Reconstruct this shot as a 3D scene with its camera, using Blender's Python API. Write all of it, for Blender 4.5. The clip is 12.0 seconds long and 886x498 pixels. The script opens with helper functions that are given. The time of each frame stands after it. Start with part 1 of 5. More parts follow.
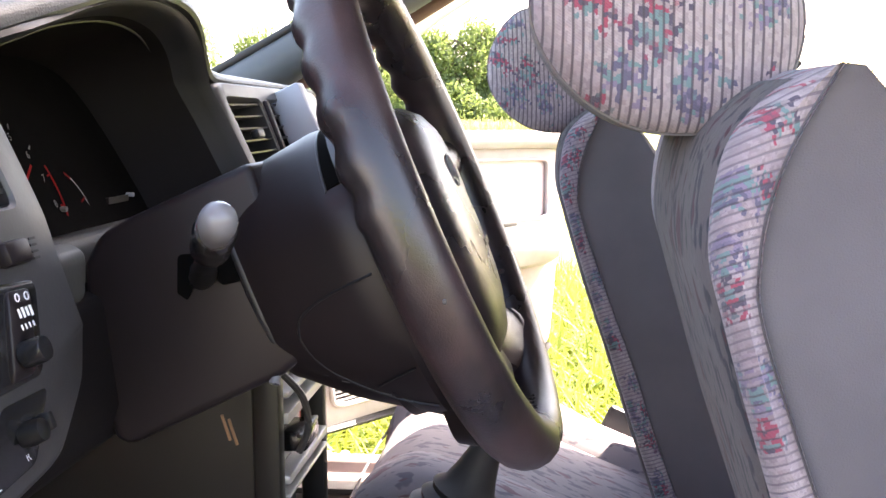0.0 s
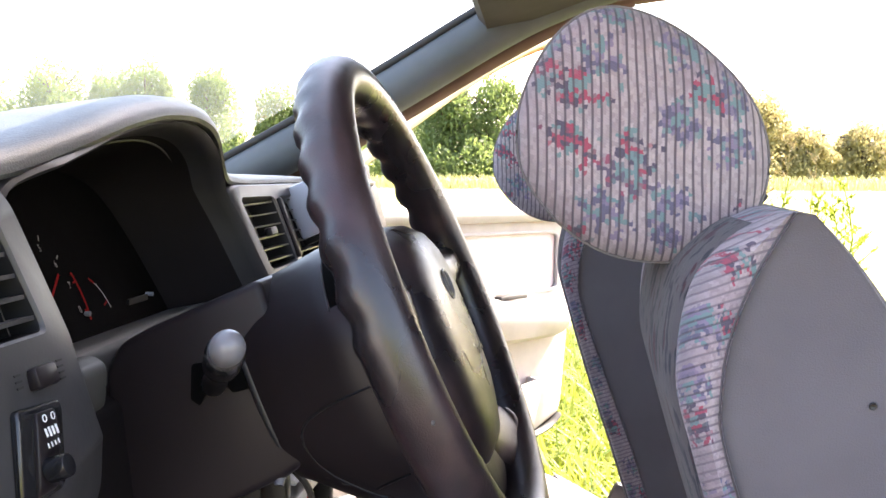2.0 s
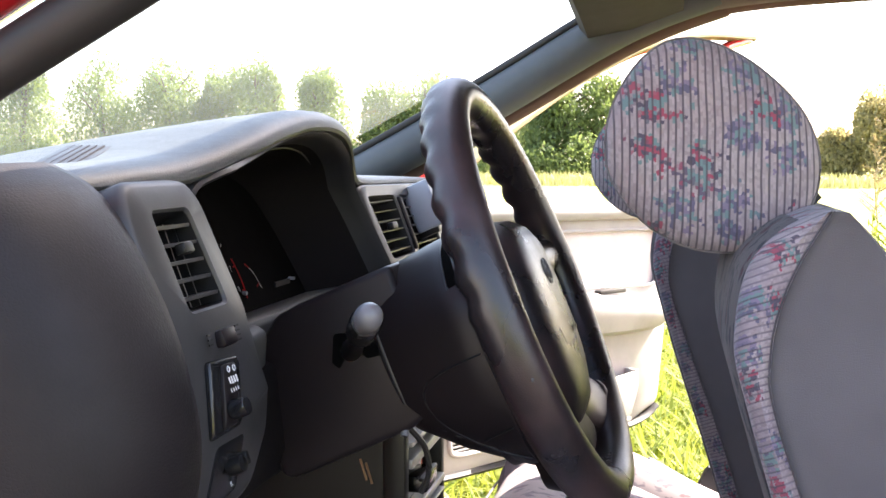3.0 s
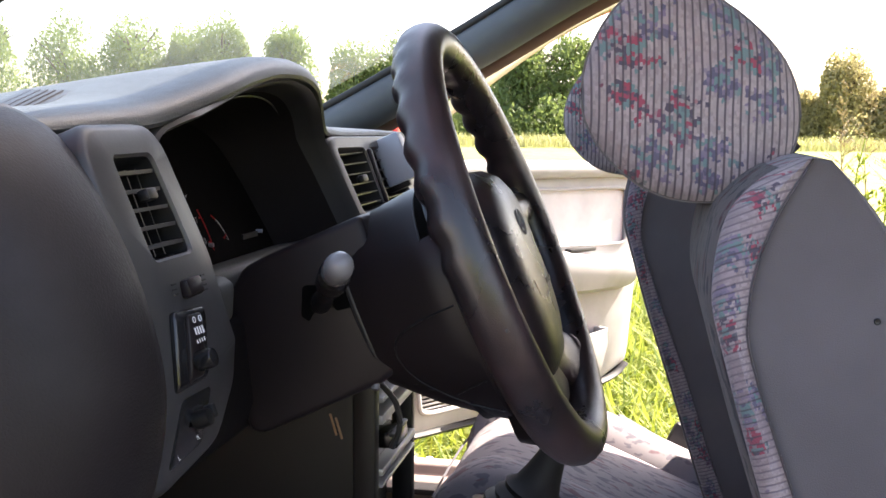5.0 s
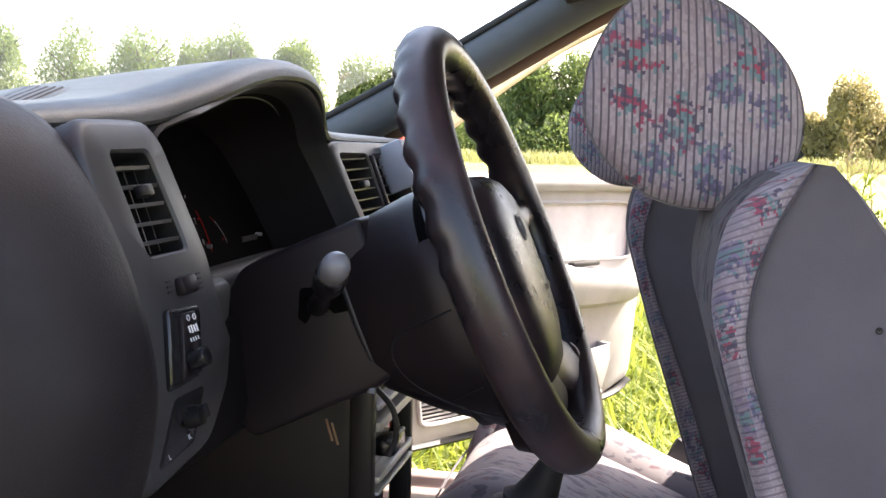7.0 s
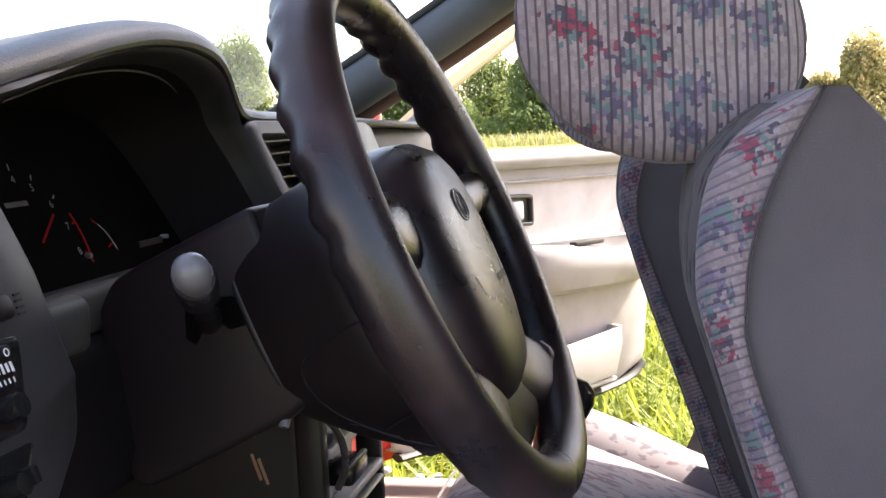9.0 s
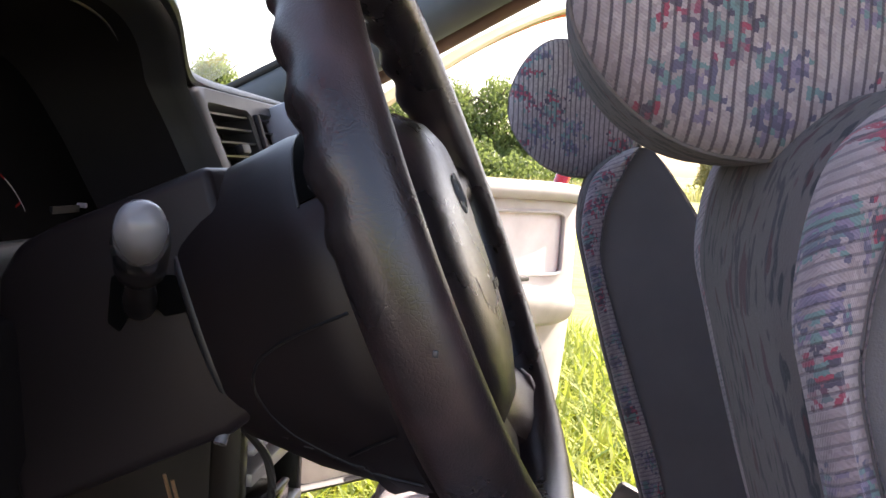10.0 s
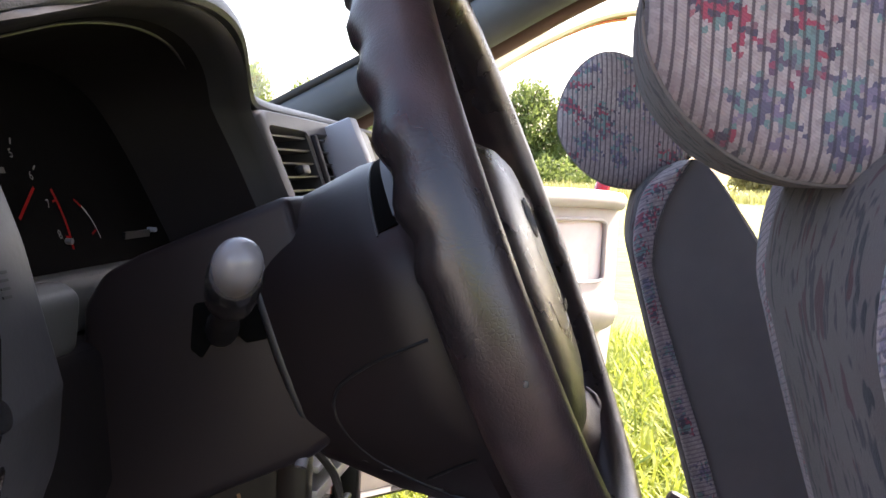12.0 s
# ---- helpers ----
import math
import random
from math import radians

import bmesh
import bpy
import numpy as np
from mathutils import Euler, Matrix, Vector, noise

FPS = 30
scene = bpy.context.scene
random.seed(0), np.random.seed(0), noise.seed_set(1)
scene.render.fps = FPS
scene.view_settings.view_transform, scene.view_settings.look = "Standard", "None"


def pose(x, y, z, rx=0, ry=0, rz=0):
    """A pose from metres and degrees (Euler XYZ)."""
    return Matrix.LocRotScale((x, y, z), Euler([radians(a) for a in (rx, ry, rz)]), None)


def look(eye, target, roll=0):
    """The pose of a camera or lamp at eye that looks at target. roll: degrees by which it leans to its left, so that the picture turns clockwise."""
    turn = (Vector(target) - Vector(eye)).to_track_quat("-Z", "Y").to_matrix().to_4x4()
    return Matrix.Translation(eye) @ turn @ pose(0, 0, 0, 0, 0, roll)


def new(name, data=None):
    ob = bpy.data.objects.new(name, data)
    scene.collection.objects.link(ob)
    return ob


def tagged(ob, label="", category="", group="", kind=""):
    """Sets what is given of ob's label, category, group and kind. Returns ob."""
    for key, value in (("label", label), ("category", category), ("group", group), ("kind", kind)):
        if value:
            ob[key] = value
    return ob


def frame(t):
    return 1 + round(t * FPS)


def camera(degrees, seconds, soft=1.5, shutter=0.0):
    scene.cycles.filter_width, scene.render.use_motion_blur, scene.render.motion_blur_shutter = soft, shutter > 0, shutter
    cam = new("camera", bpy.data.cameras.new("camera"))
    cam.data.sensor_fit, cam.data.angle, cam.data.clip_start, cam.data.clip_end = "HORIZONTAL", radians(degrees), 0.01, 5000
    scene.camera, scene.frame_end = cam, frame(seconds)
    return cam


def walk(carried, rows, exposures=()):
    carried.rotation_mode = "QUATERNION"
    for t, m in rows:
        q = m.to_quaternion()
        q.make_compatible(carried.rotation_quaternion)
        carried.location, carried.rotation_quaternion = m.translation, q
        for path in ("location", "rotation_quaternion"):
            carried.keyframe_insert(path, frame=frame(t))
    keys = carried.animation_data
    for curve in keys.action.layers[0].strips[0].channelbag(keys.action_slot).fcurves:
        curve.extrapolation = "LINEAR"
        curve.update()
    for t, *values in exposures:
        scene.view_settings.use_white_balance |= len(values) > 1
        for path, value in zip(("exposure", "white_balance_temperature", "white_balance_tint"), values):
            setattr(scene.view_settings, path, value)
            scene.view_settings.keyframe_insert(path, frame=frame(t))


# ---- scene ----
# The car's axes: x to the rear, y to the passenger's side, z up; the ground is z = 0.
cam = camera(45.0, 12.0)
PATH = [
    (0, (0.078, -0.659, 1.01), (-0.134, 1.313, 0.749), -0.2),
    (0.5, (0.074, -0.661, 1.013), (-0.189, 1.304, 0.756), 0.5),
    (1, (0.074, -0.668, 1.021), (-0.197, 1.303, 0.82), 1.3),
    (1.5, (0.072, -0.671, 1.023), (-0.206, 1.3, 0.825), 1.0),
    (2, (0.097, -0.701, 1.052), (-0.15, 1.277, 0.892), 0.2),
    (2.5, (0.119, -0.786, 1.049), (-0.218, 1.183, 0.942), 2.0),
    (3, (0.116, -0.829, 1.058), (-0.321, 1.115, 0.892), 0.2),
    (3.2, (0.115, -0.824, 1.056), (-0.317, 1.111, 0.792), 0.5),
    (5, (0.11, -0.813, 1.048), (-0.268, 1.137, 0.811), 0.5),
    (5.5, (0.111, -0.812, 1.048), (-0.252, 1.141, 0.82), 0.6),
    (6, (0.111, -0.812, 1.048), (-0.244, 1.144, 0.827), 0.5),
    (6.5, (0.111, -0.812, 1.05), (-0.243, 1.145, 0.832), 0.4),
    (6.7, (0.109, -0.811, 1.046), (-0.245, 1.145, 0.83), 1.0),
    (8.3, (0.156, -0.739, 1.031), (-0.413, 1.171, 0.864), 0.2),
    (8.5, (0.149, -0.718, 1.03), (-0.404, 1.193, 0.825), -0.6),
    (9, (0.14, -0.634, 1.02), (-0.286, 1.307, 0.791), -2.8),
    (9.5, (0.096, -0.551, 0.995), (-0.208, 1.413, 0.769), 1.0),
    (10, (0.07, -0.537, 0.987), (-0.165, 1.443, 0.827), 3.4),
    (10.5, (0.057, -0.537, 0.99), (-0.233, 1.434, 0.819), 2.6),
    (11, (0.048, -0.538, 0.991), (-0.245, 1.433, 0.819), 2.4),
    (11.5, (0.047, -0.542, 0.99), (-0.249, 1.429, 0.819), 2.2),
    (12, (0.051, -0.548, 0.997), (-0.245, 1.424, 0.841), 2.6),
]
EXPOSURES = [(0.0, 3.2, 7250, 19), (1.5, 2.95, 7250, 19), (2.5, 2.92, 7000, 17), (3.2, 2.46, 7000, 17), (5.5, 2.21, 7000, 17), (6.7, 2.21, 7000, 17), (8.5, 2.18, 7000, 18), (9.5, 2.03, 7100, 20), (10.5, 2.21, 7100, 20), (12.0, 2.31, 7100, 20)]
walk(cam, [(t, look(eye, target, roll)) for t, eye, target, roll in PATH], EXPOSURES)

# ---- light ----
SUN_DIR = Vector((0.58, 0.53, 0.78)).normalized()
world = bpy.data.worlds.new("sky")
scene.world = world
world.use_nodes = True
wn = world.node_tree
sky = wn.nodes.new("ShaderNodeTexSky")
sky.sky_type = "NISHITA"
sky.sun_disc = False
sky.sun_elevation = math.asin(SUN_DIR.z)
sky.sun_rotation = math.atan2(SUN_DIR.x, SUN_DIR.y)
sky.dust_density = 2.5
sky.ozone_density = 0.6
wn.links.new(sky.outputs[0], wn.nodes["Background"].inputs[0])
wn.nodes["Background"].inputs[1].default_value = 0.15
sun = new("sun", bpy.data.lights.new("sun", "SUN"))
sun.data.energy = 5.0
sun.data.angle = radians(0.5)
sun.data.color = (1.0, 0.95, 0.86)
sun.matrix_world = look(SUN_DIR * 30, (0, 0, 0))


# ---- materials ----
class N:
    """A small node builder on one material."""

    def __init__(self, name):
        self.m = bpy.data.materials.new(name)
        self.m.use_nodes = True
        self.t = self.m.node_tree
        self.b = self.t.nodes["Principled BSDF"]

    def add(self, kind, **props):
        n = self.t.nodes.new(kind)
        for k, v in props.items():
            setattr(n, k, v)
        return n

    def put(self, sock, v):
        if hasattr(v, "is_output"):
            self.t.links.new(v, sock)
        elif isinstance(v, tuple) and len(v) == 3 and sock.type == "RGBA":
            sock.default_value = (*v, 1)
        else:
            sock.default_value = v

    def math(self, op, a, b=0.0, c=0.0):
        n = self.add("ShaderNodeMath", operation=op)
        for s, v in zip(n.inputs, (a, b, c)):
            self.put(s, v)
        return n.outputs[0]

    def mix(self, f, a, b):
        n = self.add("ShaderNodeMix", data_type="RGBA")
        self.put(n.inputs[0], f), self.put(n.inputs[6], a), self.put(n.inputs[7], b)
        return n.outputs[2]

    def coords(self):
        return self.add("ShaderNodeTexCoord").outputs["Object"]

    def noise(self, scale, detail=3.0, vec=None, rough=0.55):
        n = self.add("ShaderNodeTexNoise")
        self.put(n.inputs["Vector"], vec if vec is not None else self.coords())
        n.inputs["Scale"].default_value, n.inputs["Detail"].default_value, n.inputs["Roughness"].default_value = scale, detail, rough
        return n.outputs[0]

    def voronoi(self, scale, vec=None, feature="F1"):
        n = self.add("ShaderNodeTexVoronoi", feature=feature)
        self.put(n.inputs["Vector"], vec if vec is not None else self.coords())
        n.inputs["Scale"].default_value = scale
        return n

    def ramp(self, f, lo, hi):
        n = self.add("ShaderNodeMapRange", interpolation_type="SMOOTHSTEP")
        self.put(n.inputs[0], f)
        n.inputs[1].default_value, n.inputs[2].default_value = lo, hi
        return n.outputs[0]

    def bump(self, h, strength, dist):
        n = self.add("ShaderNodeBump")
        self.put(n.inputs["Height"], h)
        n.inputs["Strength"].default_value, n.inputs["Distance"].default_value = strength, dist
        self.put(self.b.inputs["Normal"], n.outputs[0])

    def done(self, color, rough, metal=0.0, **more):
        self.put(self.b.inputs["Base Color"], color)
        self.put(self.b.inputs["Roughness"], rough)
        self.put(self.b.inputs["Metallic"], metal)
        for k, v in more.items():
            self.put(self.b.inputs[k.replace("_", " ")], v)
        return self.m


def plain(name, c, rough, metal=0.0, grain=400.0, bump=0.15, dist=0.0004, vary=0.12, **more):
    """Moulded plastic, paint or metal: fine grain, faint blotches and a worn sheen."""
    n = N(name)
    big = n.noise(9.0, 4)
    dark = tuple(v * (1 - vary) for v in c)
    light = tuple(min(1, v * (1 + vary)) for v in c)
    col = n.mix(n.ramp(big, 0.3, 0.7), dark, light)
    r = n.math("ADD", rough - 0.06, n.math("MULTIPLY", n.noise(35.0, 4), 0.12))
    n.bump(n.noise(grain, 2), bump, dist)
    return n.done(col, r, metal, **more)


def leathery(name, c, rough, scale=260.0, strength=0.5, gloss=0.5):
    """Grained dashboard vinyl: small cells and wrinkles with dust in the hollows."""
    n = N(name)
    cells = n.voronoi(scale, feature="DISTANCE_TO_EDGE").outputs[0]
    wr = n.noise(60.0, 5)
    h = n.math("ADD", n.math("MULTIPLY", n.ramp(cells, 0.0, 0.25), 0.6), n.math("MULTIPLY", wr, 0.7))
    dust = n.ramp(n.noise(7.0, 6), 0.42, 0.75)
    col = n.mix(dust, c, tuple(min(1, v * 1.35 + 0.004) for v in c))
    n.bump(h, strength, 0.0006)
    return n.done(col, n.math("ADD", rough - 0.05, n.math("MULTIPLY", wr, 0.14)), 0.0, Specular_IOR_Level=gloss)


def wheel_leather():
    """Worn wheel leather: fine grain, creases across the grip and patches rubbed smooth."""
    n = N("wheel_leather")
    m = n.add("ShaderNodeMapping")
    m.inputs["Scale"].default_value = (1.0, 1.0, 0.45)
    n.put(m.inputs[0], n.coords())
    grain = n.voronoi(520.0, feature="DISTANCE_TO_EDGE").outputs[0]
    crease = n.noise(150.0, 6, m.outputs[0], 0.7)
    worn = n.ramp(n.noise(14.0, 5), 0.40, 0.66)
    h = n.math("ADD", n.math("MULTIPLY", n.ramp(grain, 0.0, 0.2), 0.25), n.math("MULTIPLY", crease, 0.9))
    col = n.mix(worn, (0.0160, 0.0128, 0.0140), (0.050, 0.030, 0.031))
    n.bump(h, 0.30, 0.0006)
    return n.done(col, n.math("ADD", 0.27, n.math("MULTIPLY", worn, 0.14)), 0.0, Specular_IOR_Level=0.65)


M_DASH = leathery("dash_vinyl", (0.037, 0.0405, 0.040), 0.38, 420.0, 0.30, 0.6)
# Same vinyl as the dash top, darkened: shade is put into the colour.
M_DASH_SHADED = leathery("shaded_dash_vinyl", (0.0135, 0.0112, 0.0122), 0.50, 420.0, 0.25, 0.22)
M_GREY = plain("grey_dash_plastic", (0.036, 0.0355, 0.037), 0.42)
M_SHROUD = plain("column_plastic", (0.0135, 0.0104, 0.0113), 0.38, grain=700, bump=0.12, Specular_IOR_Level=0.24)
M_KNEE = plain("knee_plastic", (0.0085, 0.0072, 0.0077), 0.6, grain=500, bump=0.2, Specular_IOR_Level=0.10)
M_BLACK = plain("black_plastic", (0.007, 0.007, 0.0075), 0.42)
M_GLOSS = plain("glossy_black_plastic", (0.012, 0.012, 0.013), 0.18, bump=0.03)
M_WHEEL = wheel_leather()
M_SHINY = plain("stalk_plastic", (0.14, 0.14, 0.148), 0.26, bump=0.05)
M_PILLAR = plain("pillar_trim", (0.075, 0.085, 0.095), 0.62)
M_DOOR = plain("door_vinyl", (0.37, 0.36, 0.355), 0.55, grain=300)
M_RED = plain("red_paint", (0.42, 0.012, 0.015), 0.2, bump=0.02, vary=0.05, Coat_Weight=0.6)
M_ROOF = plain("headliner_cloth", (0.14, 0.115, 0.11), 0.9, grain=700, bump=0.4)
M_CARPET = plain("carpet", (0.014, 0.012, 0.012), 0.95, grain=500, bump=1.0, dist=0.003)
M_RUBBER = plain("rubber_seal", (0.018, 0.017, 0.017), 0.6)
M_VISOR = plain("visor_vinyl", (0.50, 0.46, 0.34), 0.7)
M_METAL = plain("bare_metal", (0.45, 0.43, 0.40), 0.35, 1.0)
M_WHITE = plain("white_print", (0.75, 0.75, 0.75), 0.5, bump=0.0)
M_PRINT = plain("grey_print", (0.15, 0.15, 0.15), 0.6, bump=0.0)
M_REDPRINT = plain("red_print", (0.20, 0.005, 0.005), 0.7, bump=0.0, Specular_IOR_Level=0.05)
M_FRAME = plain("frame_trim", (0.30, 0.25, 0.13), 0.6)
M_SEAL = plain("dusty_seal", (0.16, 0.10, 0.075), 0.8)
M_HEADER = plain("header_trim", (0.022, 0.018, 0.019), 0.85)
M_SILL = plain("dusty_sill_paint", (0.42, 0.34, 0.31), 0.5)
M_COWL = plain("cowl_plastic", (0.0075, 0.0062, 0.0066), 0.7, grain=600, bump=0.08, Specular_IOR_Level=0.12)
M_LEDGE = plain("ledge_plastic", (0.060, 0.062, 0.058), 0.55)
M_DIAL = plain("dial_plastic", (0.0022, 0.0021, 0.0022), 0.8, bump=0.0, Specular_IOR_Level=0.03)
M_HOLE = plain("dark_gap", (0.002, 0.002, 0.002), 0.9, Specular_IOR_Level=0.05)
M_TRIM = plain("scuffed_trim", (0.45, 0.44, 0.43), 0.38, 0.3)
M_BRASS = plain("warm_metal", (0.40, 0.26, 0.16), 0.4, 0.6)
M_INSERT = plain("door_cloth", (0.62, 0.60, 0.59), 0.9, grain=500, bump=0.5)
M_PIPING = plain("seat_seam", (0.17, 0.155, 0.16), 0.9, grain=900, bump=0.5)
M_LIP = plain("cowl_lip_plastic", (0.022, 0.022, 0.023), 0.45, grain=600, bump=0.1)
M_SILVER = plain("silver_plastic", (0.36, 0.38, 0.42), 0.4)


def fabric(name, du, dv, period=0.0050, line_tone=1.0):
    """Striped seat cloth with patches of red, teal and violet yarn; du and dv give the way across and along the stripes."""
    n = N(name)
    sep = n.add("ShaderNodeSeparateXYZ")
    n.put(sep.inputs[0], n.coords())

    def along(d):
        s = n.math("MULTIPLY", sep.outputs[0], d[0])
        for k in (1, 2):
            s = n.math("ADD", s, n.math("MULTIPLY", sep.outputs[k], d[k]))
        return s

    warp = n.math("MULTIPLY", n.math("SUBTRACT", n.noise(16.0, 2), 0.5), 0.004)
    u, v = n.math("ADD", along(du), warp), along(dv)
    line = n.math("PINGPONG", n.math("MULTIPLY", u, 1 / period), 0.5)
    fuzz_u = n.math("ADD", u, n.math("MULTIPLY", n.math("SUBTRACT", n.noise(420.0, 1), 0.5), 0.0022))
    fuzz_v = n.math("ADD", v, n.math("MULTIPLY", n.math("SUBTRACT", n.noise(520.0, 1), 0.5), 0.0036))
    su = n.math("SNAP", fuzz_u, period / 2)
    sv = n.math("SNAP", n.math("ADD", fuzz_v, n.math("MULTIPLY", su, 0.3)), 0.0026)
    snap = n.add("ShaderNodeCombineXYZ")
    n.put(snap.inputs[0], su), n.put(snap.inputs[1], sv)
    cell = n.add("ShaderNodeTexWhiteNoise", noise_dimensions="2D")
    n.put(cell.inputs[0], snap.outputs[0])
    pick = cell.outputs[0]
    thread = n.math("PINGPONG", n.math("MULTIPLY", n.math("ADD", v, n.math("MULTIPLY", u, 0.7)), 1 / 0.0016), 0.5)
    edge = n.math("ADD", n.math("MULTIPLY", thread, 0.10), 0.06)
    light = n.ramp(n.math("SUBTRACT", line, edge), 0.0, 0.10)
    tone = n.math("ADD", 0.82, n.math("MULTIPLY", pick, 0.30))
    hue = n.mix(n.ramp(n.noise(11.0, 3), 0.35, 0.65), (0.265, 0.215, 0.24), (0.325, 0.275, 0.29))
    yarn = n.add("ShaderNodeMix", data_type="RGBA", blend_type="MULTIPLY")
    yarn.inputs[0].default_value = 1.0
    n.put(yarn.inputs[6], hue)
    comb = n.add("ShaderNodeCombineColor")
    for k in range(3):
        n.put(comb.inputs[k], tone)
    n.put(yarn.inputs[7], comb.outputs[0])
    col = n.mix(light, tuple(v * line_tone for v in (0.105, 0.086, 0.102)), yarn.outputs[2])

    vor = n.voronoi(31.0, snap.outputs[0])
    vor.voronoi_dimensions = "2D"
    near = n.math("ADD", vor.outputs["Distance"], n.math("MULTIPLY", n.math("SUBTRACT", pick, 0.5), 0.22))
    near = n.math("ADD", near, n.math("MULTIPLY", n.math("SUBTRACT", n.noise(95.0, 2, snap.outputs[0]), 0.5), 1.3))
    cs, ps = n.add("ShaderNodeSeparateColor"), n.add("ShaderNodeSeparateColor")
    n.put(cs.inputs[0], vor.outputs["Color"]), n.put(ps.inputs[0], cell.outputs["Color"])
    hit = n.math("MULTIPLY", n.math("SUBTRACT", 1.0, n.ramp(near, 0.35, 0.38)), n.ramp(ps.outputs[0], 0.14, 0.18))
    warm = n.ramp(cs.outputs[0], 0.42, 0.44)
    patch = n.noise(150.0, 1, snap.outputs[0])
    dash_yarn = n.ramp(n.math("ADD", patch, n.math("MULTIPLY", ps.outputs[1], 0.22)), 0.58, 0.62)
    teal = n.ramp(n.math("ADD", n.noise(120.0, 1, snap.outputs[0], 0.3), n.math("MULTIPLY", ps.outputs[2], 0.20)), 0.64, 0.68)
    red = n.mix(dash_yarn, (0.080, 0.068, 0.100), (0.29, 0.062, 0.098))
    violet = n.mix(dash_yarn, (0.185, 0.15, 0.225), (0.105, 0.10, 0.155))
    mark = n.mix(teal, n.mix(warm, violet, red), (0.13, 0.205, 0.215))
    col = n.mix(hit, col, n.mix(n.math("ADD", 0.30, n.math("MULTIPLY", light, 0.70)), (0.06, 0.05, 0.065), mark))
    n.bump(n.math("ADD", light, n.math("MULTIPLY", thread, 0.7)), 0.5, 0.0010)
    return n.done(col, 0.95, 0.0, Sheen_Weight=0.2)


def plush(name, a, b, c, stretch=(1, 1, 0.45)):
    """Short-pile cloth with soft woven flecks."""
    n = N(name)
    m = n.add("ShaderNodeMapping")
    m.inputs["Scale"].default_value = stretch
    n.put(m.inputs[0], n.coords())
    col = n.mix(n.ramp(n.noise(85.0, 2, m.outputs[0]), 0.54, 0.60), a, b)
    col = n.mix(n.ramp(n.noise(58.0, 2, m.outputs[0]), 0.60, 0.65), col, c)
    n.bump(n.noise(900.0, 2), 0.5, 0.0008)
    return n.done(col, 0.95, 0.0, Sheen_Weight=0.08)


M_CLOTH = fabric("striped_seat_cloth", (1, 0.12, 0.03), (0, 0, 1))
M_BOLSTER = fabric("striped_bolster_cloth", (-0.35, 0.25, 1), (1.7, 1.2, 0.3), 0.0046, 1.6)
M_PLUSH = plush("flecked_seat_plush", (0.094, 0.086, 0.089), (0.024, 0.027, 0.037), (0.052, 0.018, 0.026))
# Lighter copy of the seat plush: sunlight is put into the cushion's colour.
M_CUSHION_SUNLIT = plush("flecked_cushion_sunlit", (0.30, 0.27, 0.285), (0.17, 0.155, 0.185), (0.20, 0.125, 0.145), (0.38, 1, 0.6))
M_SEATGREY = plain("grey_seat_cloth", (0.100, 0.091, 0.101), 0.93, grain=1100, bump=0.6, dist=0.0006, vary=0.10, Sheen_Weight=0.15)


def glass(name, tint):
    n = N(name)
    return n.done(tint, 0.0, 0.0, Transmission_Weight=1.0, IOR=1.02)




def dusty_screen():
    """Glass with a thin film of dust that catches the sun."""
    n = N("dusty_glass")
    tr, di = n.add("ShaderNodeBsdfTransparent"), n.add("ShaderNodeBsdfTranslucent")
    tr.inputs[0].default_value = (0.93, 0.97, 0.95, 1)
    di.inputs[0].default_value = (0.75, 0.80, 0.76, 1)
    gl = n.add("ShaderNodeBsdfGlossy")
    gl.inputs["Roughness"].default_value = 0.02
    a, b = n.add("ShaderNodeMixShader"), n.add("ShaderNodeMixShader")
    n.put(a.inputs[0], n.math("ADD", 0.022, n.math("MULTIPLY", n.noise(5.0, 5), 0.070)))
    n.t.links.new(tr.outputs[0], a.inputs[1]), n.t.links.new(di.outputs[0], a.inputs[2])
    b.inputs[0].default_value = 0.04
    n.t.links.new(a.outputs[0], b.inputs[1]), n.t.links.new(gl.outputs[0], b.inputs[2])
    n.t.links.new(b.outputs[0], n.t.nodes["Material Output"].inputs[0])
    return n.m


M_SCREEN = dusty_screen()
M_GLASS = glass("window_glass", (0.93, 0.97, 0.96))


def soil():
    """Mown meadow; unseen brown ground by the car is added to dull green bounce."""
    n = N("meadow_ground")
    big, small = n.noise(0.05, 5), n.noise(2.5, 6)
    col = n.mix(n.ramp(big, 0.35, 0.65), (0.24, 0.27, 0.05), (0.36, 0.36, 0.09))
    col = n.mix(n.ramp(small, 0.4, 0.7), col, (0.17, 0.21, 0.035))
    sep = n.add("ShaderNodeSeparateXYZ")
    n.put(sep.inputs[0], n.coords())
    edge = n.math("ADD", sep.outputs[1], n.math("MULTIPLY", n.noise(1.2, 4), 0.8))
    bounce_brown = n.mix(n.ramp(small, 0.3, 0.7), (0.032, 0.024, 0.019), (0.060, 0.046, 0.037))
    bounce_mask = n.math("MULTIPLY", n.math("SUBTRACT", 1.0, n.ramp(edge, 1.1, 1.7)), n.ramp(edge, -7.5, -6.5))
    n.bump(small, 0.8, 0.05)
    return n.done(n.mix(bounce_mask, col, bounce_brown), 0.95)


